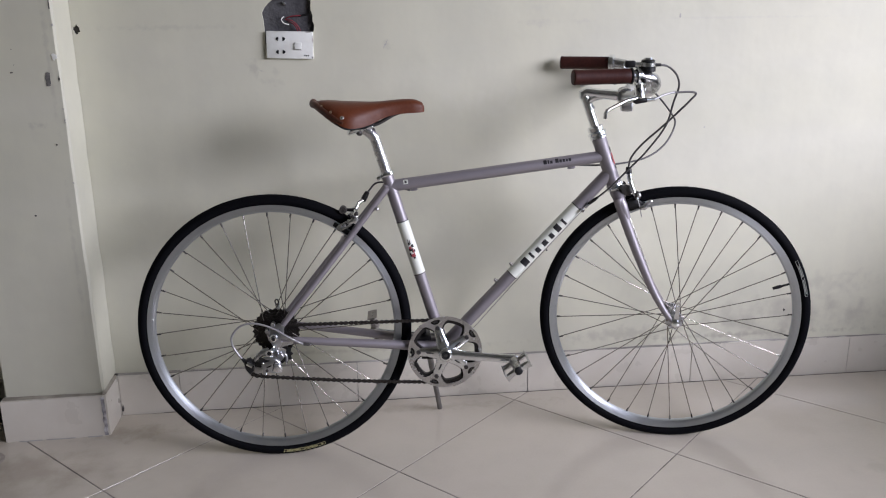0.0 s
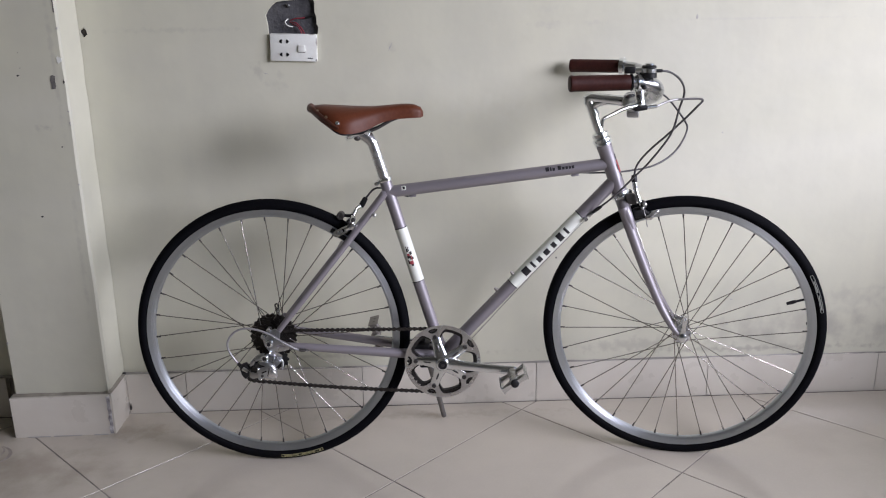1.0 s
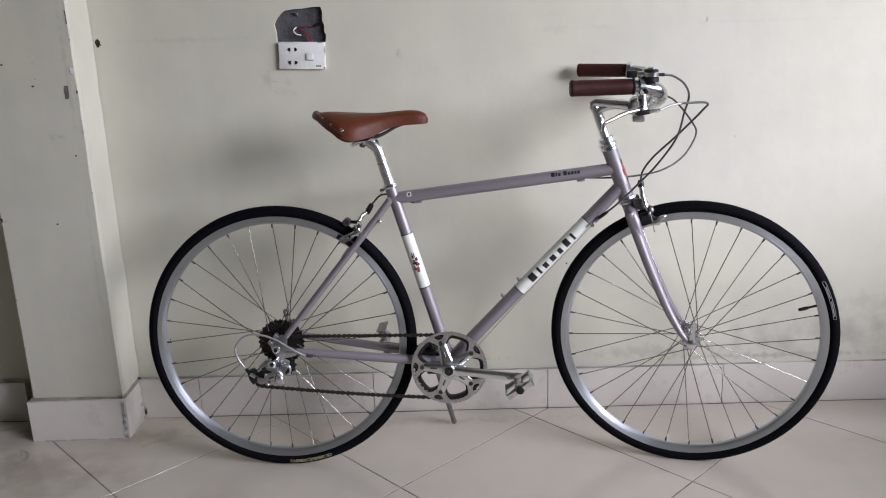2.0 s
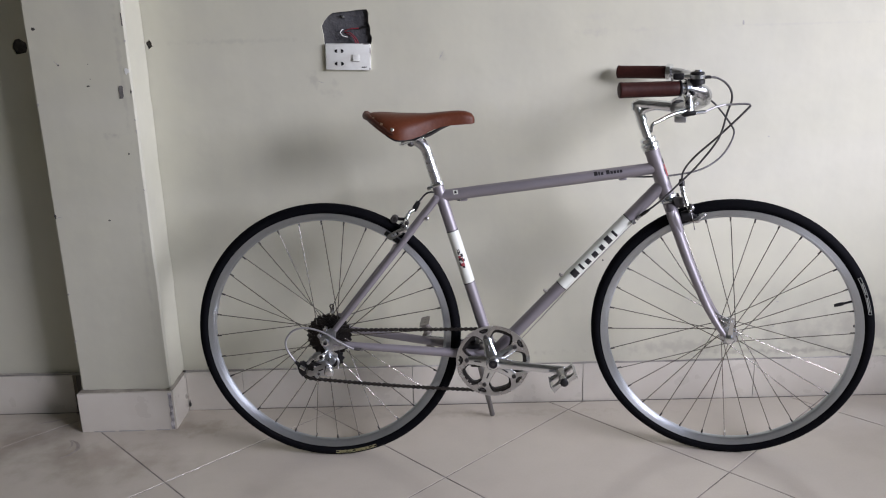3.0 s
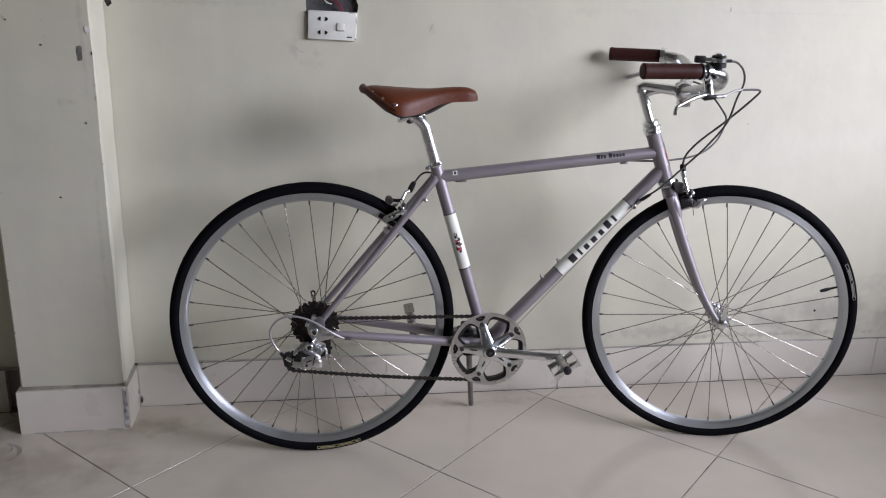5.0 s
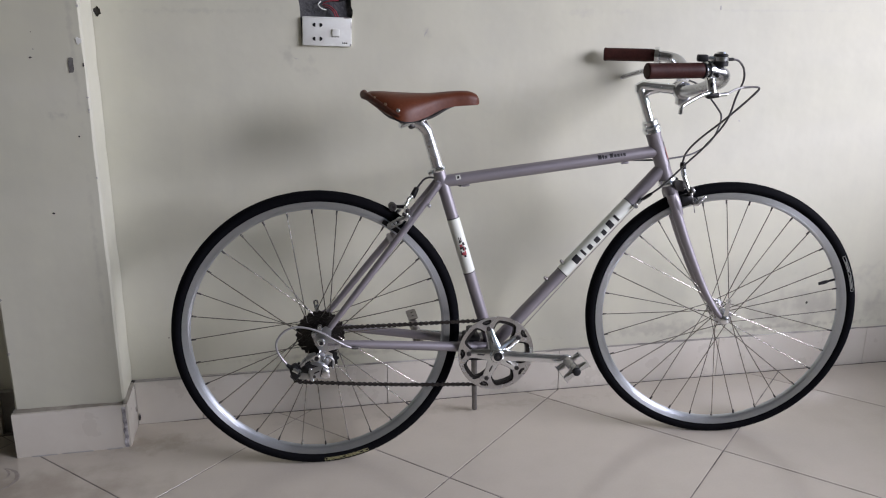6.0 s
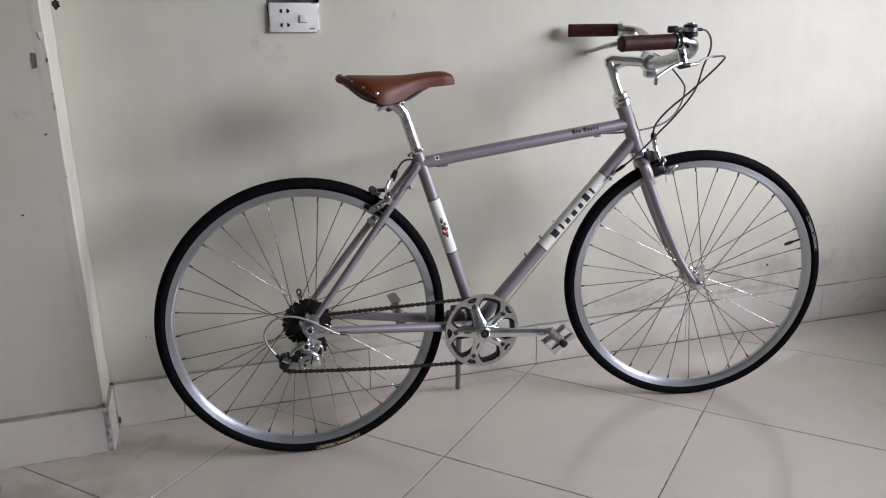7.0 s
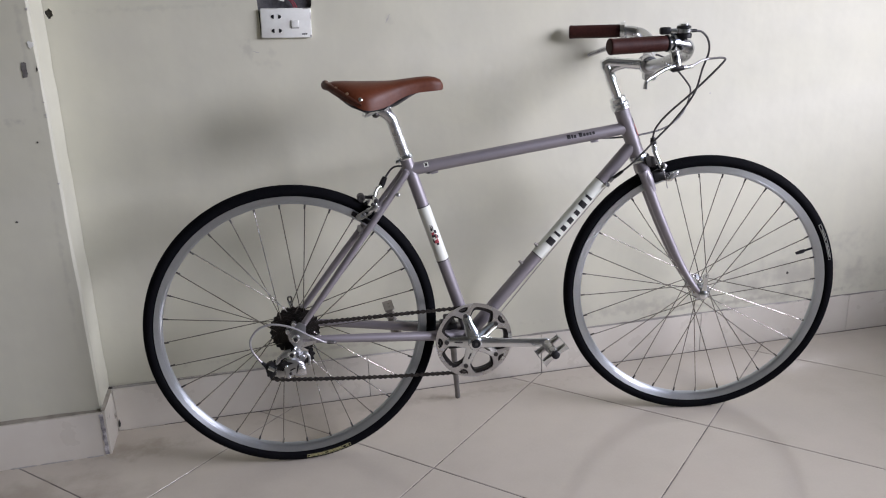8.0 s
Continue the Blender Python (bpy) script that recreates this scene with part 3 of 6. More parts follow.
# frame tubes
bm = NB()
rod(bm, BB, SEAT_TOP, 0.0146, 24)
seat_tube = bike("seat_tube", bm, LILAC)
TT0, TT1 = Vector((0.296, 0, 0.6955)), Vector((0.826, 0, 0.7565))
bm = NB()
rod(bm, TT0, TT1, 0.0146, 24)
top_tube = bike("top_tube", bm, LILAC)
DT0, DT1 = BB.copy(), Vector((0.840, 0, 0.713))
bm = NB()
rod(bm, DT0, DT1, 0.0158, 24)
down_tube = bike("down_tube", bm, LILAC)
HT0, HT1 = HEAD + UP * 0.004, HEAD + UP * 0.124
bm = NB()
lathe(bm, [(0.0185, 0), (0.0185, 0.006), (0.0178, 0.010), (0.0178, 0.110), (0.0185, 0.114), (0.0185, 0.120)], axis(HT0, HT1), 28)
head_tube = bike("head_tube", bm, LILAC)
bm = NB()
lathe(bm, [(0.0205, -0.036), (0.0205, 0.036)], axis(BB, BB + Vector((0, 1, 0))), 28)
bike("bottom_bracket_shell", bm, LILAC)
for s in (-1, 1):
    bm = NB()
    tube(bm, curve(((0.287, s * 0.016, 0.694), (0.272, s * 0.022, 0.672), (0.112, s * 0.050, 0.475), (0.016, s * 0.062, 0.357)), 5), [0.0085, 0.0085, 0.0082, 0.0068], 14)
    bike("seat_stay", bm, LILAC)
    bm = NB()
    tube(bm, curve(((0.405, s * 0.019, 0.284), (0.36, s * 0.026, 0.290), (0.28, s * 0.036, 0.300), (0.10, s * 0.056, 0.322), (0.018, s * 0.062, 0.331)), 5), [0.012, 0.0125, 0.0115, 0.0095, 0.0075], 16)
    bike("chain_stay", bm, LILAC)
    bm = NB()
    md = Matrix(((1, 0, 0, 0.003), (0, 0, -1, s * 0.0655), (0, 1, 0, -0.003), (0, 0, 0, 1)))
    if s < 0:
        plate(bm, [(0.045, 0.323), (0.05, 0.337), (0.024, 0.349), (0.026, 0.371), (0.012, 0.377), (0.002, 0.372), (-0.012, 0.362), (-0.018, 0.354), (-0.014, 0.336), (-0.004, 0.32), (-0.006, 0.305), (-0.014, 0.296), (-0.004, 0.292), (0.008, 0.3), (0.014, 0.316)], 0.006, md, 0.001)
    else:
        plate(bm, [(0.045, 0.323), (0.05, 0.337), (0.024, 0.349), (0.026, 0.371), (0.012, 0.377), (-0.012, 0.362), (-0.016, 0.35), (-0.012, 0.33), (0.0, 0.322)], 0.006, md, 0.001)
    bike("dropout", bm, SATIN if s < 0 else LILAC, "bare alloy dropout" if s < 0 else "")
for x, z in ((-0.0125, 0.356), (0.002, 0.372)):
    bm = NB()
    lathe(bm, [(0.0045, -0.076), (0.0055, -0.074), (0.0055, -0.058), (0.0045, -0.056)], Matrix.Translation((x, 0, z)) @ pose(0, 0, 0, -90, 0, 0), 14)
    bike("eyelet", bm, SATIN, "bright threaded eyelet")
bm = NB()
rod(bm, (0.175, -0.041, 0.561), (0.175, 0.041, 0.561), 0.006, 12)
bike("stay_bridge", bm, LILAC)
bm = NB()
rod(bm, (0.355, -0.026, 0.29), (0.355, 0.026, 0.29), 0.007, 12)
bike("stay_bridge", bm, LILAC)

# bands and prints
bm = NB()
d = (SEAT_TOP - BB).normalized()
rod(bm, BB + d * 0.203, BB + d * 0.343, 0.0151, 24)
band = bike("seat_tube_band", bm, CREAM, "cream painted band", seat_tube)
for s in (0.203, 0.343):
    bm = NB()
    rod(bm, BB + d * (s - 0.001), BB + d * (s + 0.001), 0.01535, 24)
    bike("band_line", bm, INK, "thin black line", seat_tube)
for k, (s0, s1, a0, a1, mt) in enumerate(((0.262, 0.268, 18, 52, INK), (0.266, 0.272, -4, 40, INK), (0.272, 0.278, 0, 24, REDINK), (0.274, 0.282, 26, 48, INK), (0.257, 0.272, 30, 38, REDINK),
                                          (0.250, 0.258, 4, 40, REDINK), (0.245, 0.250, 14, 34, INK), (0.282, 0.289, 4, 20, INK), (0.284, 0.295, 22, 30, INK), (0.252, 0.262, -8, 4, INK), (0.289, 0.297, 8, 14, INK))):
    bm = NB()
    wrap(bm, BB, SEAT_TOP, 0.01545, s0, s1, a0 - 20, a1 - 20)
    bike("crest", bm, mt, "small red and black crest print", seat_tube)
d = (DT1 - DT0).normalized()
bm = NB()
rod(bm, DT0 + d * 0.254, DT0 + d * 0.489, 0.0163, 24)
bike("down_tube_band", bm, CREAM, "cream painted band", down_tube)
for s in (0.254, 0.489):
    bm = NB()
    rod(bm, DT0 + d * (s - 0.001), DT0 + d * (s + 0.001), 0.01655, 24)
    bike("band_line", bm, INK, "thin black line", down_tube)
s = 0.292
for wd, hi in ((0.018, 36), (0.0065, 34), (0.0125, 25), (0.0145, 25), (0.0115, 25), (0.0145, 36), (0.0065, 34)):
    bm = NB()
    wrap(bm, DT0, DT1, 0.0166, s, s + wd, -30, -30 + hi * 2.0)
    bike("lettering_bar", bm, INK, "dark print on the cream band", down_tube)
    s += wd + 0.0112
s = 0.382
for wd, hi in ((0.0085, 34), (0.004, 30), (0.006, 22), (0, 0), (0.008, 34), (0.006, 22), (0.006, 22), (0.005, 22), (0.006, 22)):
    if wd:
        bm = NB()
        wrap(bm, TT0, TT1, 0.0149, s, s + wd, 8, 8 + hi * 1.25)
        bike("lettering_bar", bm, INK, "small dark print on the tube", top_tube)
    s += wd + (0.002 if wd else 0.005)
for s0, s1, a0, a1, mt in ((0.035, 0.046, 6, 50, CREAM), (0.0378, 0.0430, 15, 40, INK)):
    bm = NB()
    wrap(bm, TT0, TT1, 0.0149 if mt is CREAM else 0.0152, s0, s1, a0, a1)
    bike("sticker", bm, mt, "small white and dark sticker", top_tube)
for s0, s1, a0, a1, mt in ((0.045, 0.075, 46, 84, REDINK), (0.052, 0.066, 36, 45, INK), (0.078, 0.090, 50, 72, INK), (0.034, 0.043, 50, 70, INK)):
    bm = NB()
    wrap(bm, HT0, HT1, 0.0183, s0, s1, a0, a1)
    bike("head_badge", bm, mt, "small red and black badge", head_tube)
# bosses and cable stops
d = (DT1 - DT0).normalized()
n_up = Vector((-d.z, 0, d.x))
for s in (0.215, 0.272):
    bm = NB()
    p = DT0 + d * s + n_up * 0.0145
    lathe(bm, [(0.0045, 0), (0.0045, 0.005), (0.0035, 0.006), (0.0035, 0.010), (0.001, 0.011)], axis(p, p + n_up), 12)
    bike("bottle_boss", bm, DULL, "small grey bottle cage bolt", down_tube)
d2 = (TT1 - TT0).normalized()
n_dn = Vector((d2.z, 0, -d2.x))
for s in (0.058, 0.452):
    bm = NB()
    p = TT0 + d2 * s + n_dn * 0.017
    tube(bm, [p - d2 * 0.010, p - d2 * 0.006, p + d2 * 0.006, p + d2 * 0.009], [0.001, 0.0030, 0.0032, 0.0025], 10)
    bike("cable_stop", bm, LILAC, "", top_tube)
bm = NB()
box(bm, (-0.008, -0.004, -0.004), (0.008, 0.004, 0.004), Matrix.Translation((0.785, -0.013, 0.637)) @ pose(0, 0, 0, 0, -46, 0), bevel=0.001)
lathe(bm, [(0.0035, -0.006), (0.005, -0.004), (0.005, 0.004), (0.0035, 0.006)], axis((0.772, -0.02, 0.626), (0.772, -0.1, 0.626)), 12)
bike("cable_stop", bm, SATIN, "bright shift cable stop", down_tube)
bm = NB()
lathe(bm, [(0.003, 0), (0.0045, 0.001), (0.0045, 0.006), (0.002, 0.008)], axis((0.264, -0.030, 0.645), (0.264, -0.06, 0.645)), 12)
bike("stay_boss", bm, SATIN, "bright boss on the stay")
bm = NB()
lathe(bm, [(0.003, 0), (0.0045, 0.001), (0.0045, 0.006), (0.002, 0.008)], axis((0.088, -0.064, 0.3178), (0.104, -0.062, 0.3150)), 12)
bike("cable_stop", bm, SATIN, "bright cable stop")

# seat post, clamp and saddle
ds = (SEAT_TOP - BB).normalized()
bm = NB()
lathe(bm, [(0.0155, 0), (0.0178, 0.0015), (0.0178, 0.0095), (0.0155, 0.011)], axis(SEAT_TOP - ds * 0.003, SEAT_TOP + ds), 28)
box(bm, (-0.026, -0.011, 0.001), (-0.014, 0.011, 0.010), axis(SEAT_TOP - ds * 0.003, SEAT_TOP + ds) @ pose(0, 0, 0, 0, 0, 180 if (axis(SEAT_TOP, SEAT_TOP + ds).to_3x3() @ Vector((1, 0, 0))).x < 0 else 0), bevel=0.003)
lathe(bm, [(0.003, -0.013), (0.0055, -0.012), (0.0055, 0.012), (0.003, 0.013)], axis((0.2705, 0, 0.7165), (0.2705, -1, 0.7165)), 12)
bike("seat_clamp", bm, CHROME, "polished seat clamp ring")
bm = NB()
p0 = SEAT_TOP - ds * 0.02
tube(bm, [p0, SEAT_TOP + ds * 0.02, SEAT_TOP + ds * 0.070, SEAT_TOP + ds * 0.094, Vector((0.2545, 0, 0.826)), Vector((0.243, 0, 0.8335)), Vector((0.226, 0, 0.836)), Vector((0.213, 0, 0.832))],
     [0.0136, 0.0136, 0.0133, 0.0135, 0.0150, 0.0140, 0.0105, 0.006], 20)
post = bike("seat_post", bm, BRUSHED, "polished alloy seat post", angle=60)
bm = NB()
wrap(bm, SEAT_TOP, SEAT_TOP + ds, 0.01385, 0.018, 0.088, -35, 25)
bike("post_flute", bm, BRUSHED, "flattened side of the seat post", post)
bm = NB()
tube(bm, curve(((0.254, 0, 0.8405), (0.236, 0, 0.840), (0.219, 0, 0.836), (0.206, 0, 0.829), (0.201, 0, 0.823)), 4), [0.0060, 0.0095, 0.0105, 0.0085, 0.0045], 18, flat=2.1)
box(bm, (0.226, -0.025, 0.840), (0.262, 0.025, 0.846), bevel=0.0025)
bike("saddle_clamp", bm, CHROME, "polished saddle cradle", post, angle=55)
bm = NB()
lathe(bm, [(0.0040, -0.003), (0.0078, -0.001), (0.0078, 0.006), (0.0050, 0.009), (0.001, 0.0095)], axis((0.228, -0.004, 0.830), (0.224, -0.012, 0.812)), 16)
bike("cradle_bolt", bm, NIPPLE, "dark cradle bolt", post)


def saddle_line(u, table):
    """The table's value at u, with its corners rounded off."""
    xs, vs = zip(*table)
    at_u = np.interp(u + np.arange(-4, 5) * 0.004, xs, vs)
    w = np.array((1, 2, 3, 4, 4, 4, 3, 2, 1.0))
    soft = float((at_u * w).sum() / w.sum())
    edge = min(u - xs[0], xs[-1] - u) / 0.016
    return soft if edge > 1 else float(np.interp(u, xs, vs)) * (1 - max(edge, 0)) + soft * max(edge, 0)


TOPZ = ((0.112, 0.9035), (0.122, 0.906), (0.14, 0.9085), (0.20, 0.904), (0.27, 0.9015), (0.345, 0.9055), (0.374, 0.9035), (0.386, 0.897), (0.392, 0.886))
HALF = ((0.112, 0.008), (0.120, 0.024), (0.135, 0.040), (0.157, 0.059), (0.180, 0.073), (0.198, 0.077), (0.220, 0.070), (0.25, 0.053), (0.285, 0.036), (0.33, 0.025), (0.37, 0.021), (0.386, 0.016), (0.392, 0.008))
LOWZ = ((0.112, 0.897), (0.125, 0.889), (0.157, 0.868), (0.195, 0.8425), (0.23, 0.842), (0.262, 0.850), (0.29, 0.864), (0.32, 0.871), (0.36, 0.872), (0.386, 0.872), (0.392, 0.874))


def saddle_skin(u, q):
    """The leather at u along the saddle; q from -1 to 1 across it."""
    zt, h, zl = saddle_line(u, TOPZ), saddle_line(u, HALF), saddle_line(u, LOWZ)
    zl = min(zl, zt - 0.006)
    y = math.copysign(abs(math.sin(q * math.pi / 2)) ** 0.92, q) * h
    z = zl + (zt - zl) * max(math.cos(q * math.pi / 2), 0) ** (0.42 if u > 0.28 else 0.42 + 0.34 * min((0.28 - u) / 0.08, 1))
    dip = 0.004 * math.exp(-(y / 0.012) ** 2) * (1 if u < 0.2 else max(0, 1 - (u - 0.2) / 0.1))
    return Vector((0.1155 + (u - 0.112) * 0.9625, y, z - dip + 0.0015 * max(0, u - 0.3) / 0.09))


bm = NB()
rings = []
us = [0.112, 0.1145, 0.119, 0.126, 0.136] + [0.148 + k * 0.012 for k in range(18)] + [0.364, 0.373, 0.380, 0.386, 0.3895, 0.392]
for u in us:
    outer = [saddle_skin(u, k / 12) for k in range(-12, 13)]
    inner = [Vector((min(max(p.x, 0.1195), 0.381), p.y * 0.93, p.z - 0.0045 if abs(k) < 10 else p.z + 0.0005)) for k, p in zip(range(-12, 13), outer)]
    rings.append([bm.verts.new(p) for p in outer + inner[::-1]])
for a, b in zip(rings, rings[1:]):
    n = len(a)
    for k in range(n):
        bm.faces.new((a[k], b[k], b[(k + 1) % n], a[(k + 1) % n]))
for rg in (rings[0], rings[-1]):
    half = len(rg) // 2
    for k in range(half - 1):
        bm.faces.new((rg[k], rg[k + 1], rg[-k - 2], rg[-k - 1]))
bmesh.ops.recalc_face_normals(bm, faces=bm.faces)
saddle = bike("saddle", bm, LEATHER, "brown leather saddle", angle=60)
# folded rim of leather along the back edge
bm = NB()
edge = []
for s in (-1, 1):
    side = [saddle_skin(u, s * 0.97) + Vector((-0.001, 0, 0.001)) for u in (0.113, 0.119, 0.128, 0.142, 0.158, 0.174, 0.188)]
    edge = side[::-1] if s < 0 else edge + [Vector((0.1150, 0, 0.899))] + side
edge = [p + Vector((0.0050, 0, 0.0015)) for p in edge]
tube(bm, curve(edge, 2), [0.003, 0.0058, 0.0085, 0.0098, 0.0085, 0.0058, 0.003], 14, flat=0.9)
bike("rear_fold", bm, FOLD, "thick folded leather edge", saddle)
for s in (-1, 1):
    bm = NB()
    tube(bm, curve([saddle_skin(u, s * 0.995) + Vector((0.001, -s * 0.003, -0.0025)) for u in (0.160, 0.170, 0.182, 0.198, 0.216, 0.236)], 3), [0.0008, 0.0030, 0.0034, 0.0026, 0.0012], 10)
    bike("lower_edge", bm, BLACKPL, "black edge under the leather", saddle)
    bm = NB()
    tube(bm, curve([saddle_skin(u, s * 0.99) + Vector((0.002, -s * 0.002, -0.0015)) for u in (0.116, 0.126, 0.140, 0.156, 0.172, 0.186)], 3), [0.0025, 0.0046, 0.0054, 0.0046, 0.0018], 12)
    bike("rear_flap", bm, FOLD, "turned-under leather flap", saddle)
for u, q, mt in ((0.190, 0.83, CHROME), (0.162, 0.82, RIVET), (0.139, 0.74, RIVET)):
    for s in (-1, 1):
        p = saddle_skin(u, s * q)
        du, dq = saddle_skin(u + 0.002, s * q) - p, saddle_skin(u, s * q + 0.02) - p
        out = du.cross(dq).normalized()
        out = out if out.z > 0 else -out
        bm = NB()
        r = 0.0043 if mt is CHROME else 0.0036
        lathe(bm, [(r, -0.003), (r, 0.0004), (r * 0.8, 0.0012), (0.001, 0.0016)], axis(p, p + out), 16)
        bike("rivet", bm, mt, "bright steel rivet" if mt is CHROME else "dull copper rivet", saddle)
for s in (-1, 1):
    bm = NB()
    tube(bm, curve(((0.150, s * 0.045, 0.872), (0.178, s * 0.030, 0.850), (0.21, s * 0.022, 0.843), (0.265, s * 0.021, 0.846), (0.32, s * 0.012, 0.872), (0.375, s * 0.004, 0.882)), 5), 0.0035, 10)
    bike("saddle_rail", bm, NIPPLE, "dark steel rail", saddle)
bm = NB()
plate(bm, [(0.186, 0.850), (0.196, 0.840), (0.215, 0.8365), (0.244, 0.839), (0.264, 0.850), (0.262, 0.858), (0.200, 0.860)], 0.088, Matrix(((1, 0, 0, 0), (0, 0, -1, 0), (0, 1, 0, 0), (0, 0, 0, 1))), 0.004)
bike("under_plate", bm, BLACKPL, "black plastic saddle base", saddle)

def steer_bar(name, bm, mat, label="", parent=None, angle=40):
    return steer(name, bm, mat, label, parent, angle, STEER_BAR)


# headset, stem and bars
bm = NB()
lathe(bm, [(0.0185, 0.122), (0.0215, 0.124), (0.0215, 0.129), (0.0195, 0.1315), (0.0225, 0.133), (0.0225, 0.138), (0.0175, 0.140), (0.0165, 0.1425), (0.0195, 0.1435), (0.0195, 0.1515), (0.0165, 0.153), (0.0115, 0.154)], axis(HEAD, HEAD + UP), 30)
steer_bar("headset", bm, CHROME, "polished headset rings")
bm = NB()
lathe(bm, [(0.0178, 0.005), (0.0215, 0.003), (0.0225, -0.003), (0.020, -0.006), (0.022, -0.008), (0.022, -0.012), (0.0165, -0.014)], axis(HEAD, HEAD + UP), 30)
steer_bar("lower_headset", bm, CHROME, "polished lower headset cup")
CL = Vector((0.874, 0, 0.904))
top = HEAD + UP * 0.2375
bm = NB()
rod(bm, HEAD + UP * 0.14, HEAD + UP * 0.232, 0.0111, 20)
tube(bm, [top + Vector((-0.001, 0, -0.012)), top + Vector((-0.002, 0, 0.001)), top + Vector((0.006, 0, 0.003)), top + Vector((0.03, 0, -0.0)), CL + Vector((-0.018, 0, 0.001)), CL], [0.0095, 0.0108, 0.0122, 0.0120, 0.0128, 0.0140], 18)
tube(bm, curve((HEAD + UP * 0.195 + Vector((0.004, 0, 0)), top + Vector((0.010, 0, -0.018)), top + Vector((0.03, 0, -0.007)), top + Vector((0.06, 0, -0.005))), 4), [0.0105, 0.0115, 0.0105, 0.008], 14)
stem = steer_bar("stem", bm, CHROME, "polished quill stem", angle=55)
bm = NB()
lathe(bm, [(0.0145, -0.023), (0.0205, -0.0215), (0.0220, -0.014), (0.0220, 0.014), (0.0205, 0.0215), (0.0145, 0.023)], axis(CL, CL + Vector((0, 1, 0))), 26)
box(bm, (0.864, -0.016, 0.868), (0.892, 0.016, 0.892), bevel=0.004)
steer_bar("bar_clamp", bm, SATIN, "alloy handlebar clamp", stem)
bm = NB()
lathe(bm, [(0.003, 0), (0.0055, 0.001), (0.0055, 0.006), (0.003, 0.007)], axis((0.881, 0, 0.873), (0.883, 0, 0.860)), 6)
steer_bar("clamp_bolt", bm, SATIN, "", stem)
GF, GR = Vector((0.860, 0.203, 0.9675)), Vector((0.7345, 0.233, 0.968))
FAR = Vector((-0.0078, -0.001, 0.0022))     # the far grip is pushed on a little deeper
half_bar = [CL, CL + Vector((0.003, 0.035, 0.001)), Vector((0.892, 0.075, 0.914)), Vector((0.911, 0.118, 0.929)), Vector((0.917, 0.152, 0.945)), Vector((0.906, 0.183, 0.959)), GF + Vector((0.008, -0.002, 0)), GF + (GR - GF) * 0.4, GR + (GF - GR) * 0.1]
bm = NB()
mirrored = [Vector((p.x, -p.y, p.z)) for p in half_bar]
half_bar = half_bar[:4] + [p + FAR for p in half_bar[4:]]
tube(bm, curve(mirrored[::-1] + half_bar[1:], 6), [0.0112, 0.0112, 0.0155, 0.0182, 0.0128, 0.0145, 0.0145, 0.0128, 0.0182, 0.0155, 0.0112, 0.0112], 20)
bar = steer_bar("handlebar", bm, SATIN, "polished swept-back handlebar")


def grip(s):
    a, b = Vector((GF.x, s * GF.y, GF.z)), Vector((GR.x, s * GR.y, GR.z))
    if s > 0:
        a, b = a + FAR, b + FAR
    n = (b - a).length
    bm = NB()
    pro = [(0.0125, 0), (0.0155, 0.001), (0.0162, 0.003), (0.0165, 0.02), (0.0165, n - 0.008), (0.0172, n - 0.006), (0.0170, n - 0.002), (0.0150, n), (0.006, n + 0.0008)]
    lathe(bm, pro, axis(a, b), 26)
    g = steer_bar("grip", bm, GRIP, "dark brown leather grip")
    bm = NB()
    w = 0.0174 if s < 0 else 0.0165
    n0 = -0.0045 if s < 0 else -0.009
    lathe(bm, [(0.012, n0), (w, n0 + 0.001), (w + 0.0004, n0 / 2), (w, -0.0005), (0.012, 0)], axis(a, b), 24)
    steer_bar("grip_collar", bm, BLACKPL if s < 0 else CHROME, "black collar" if s < 0 else "polished collar", g)


grip(-1), grip(1)
UNSTEER = STEER_BAR.inverted()


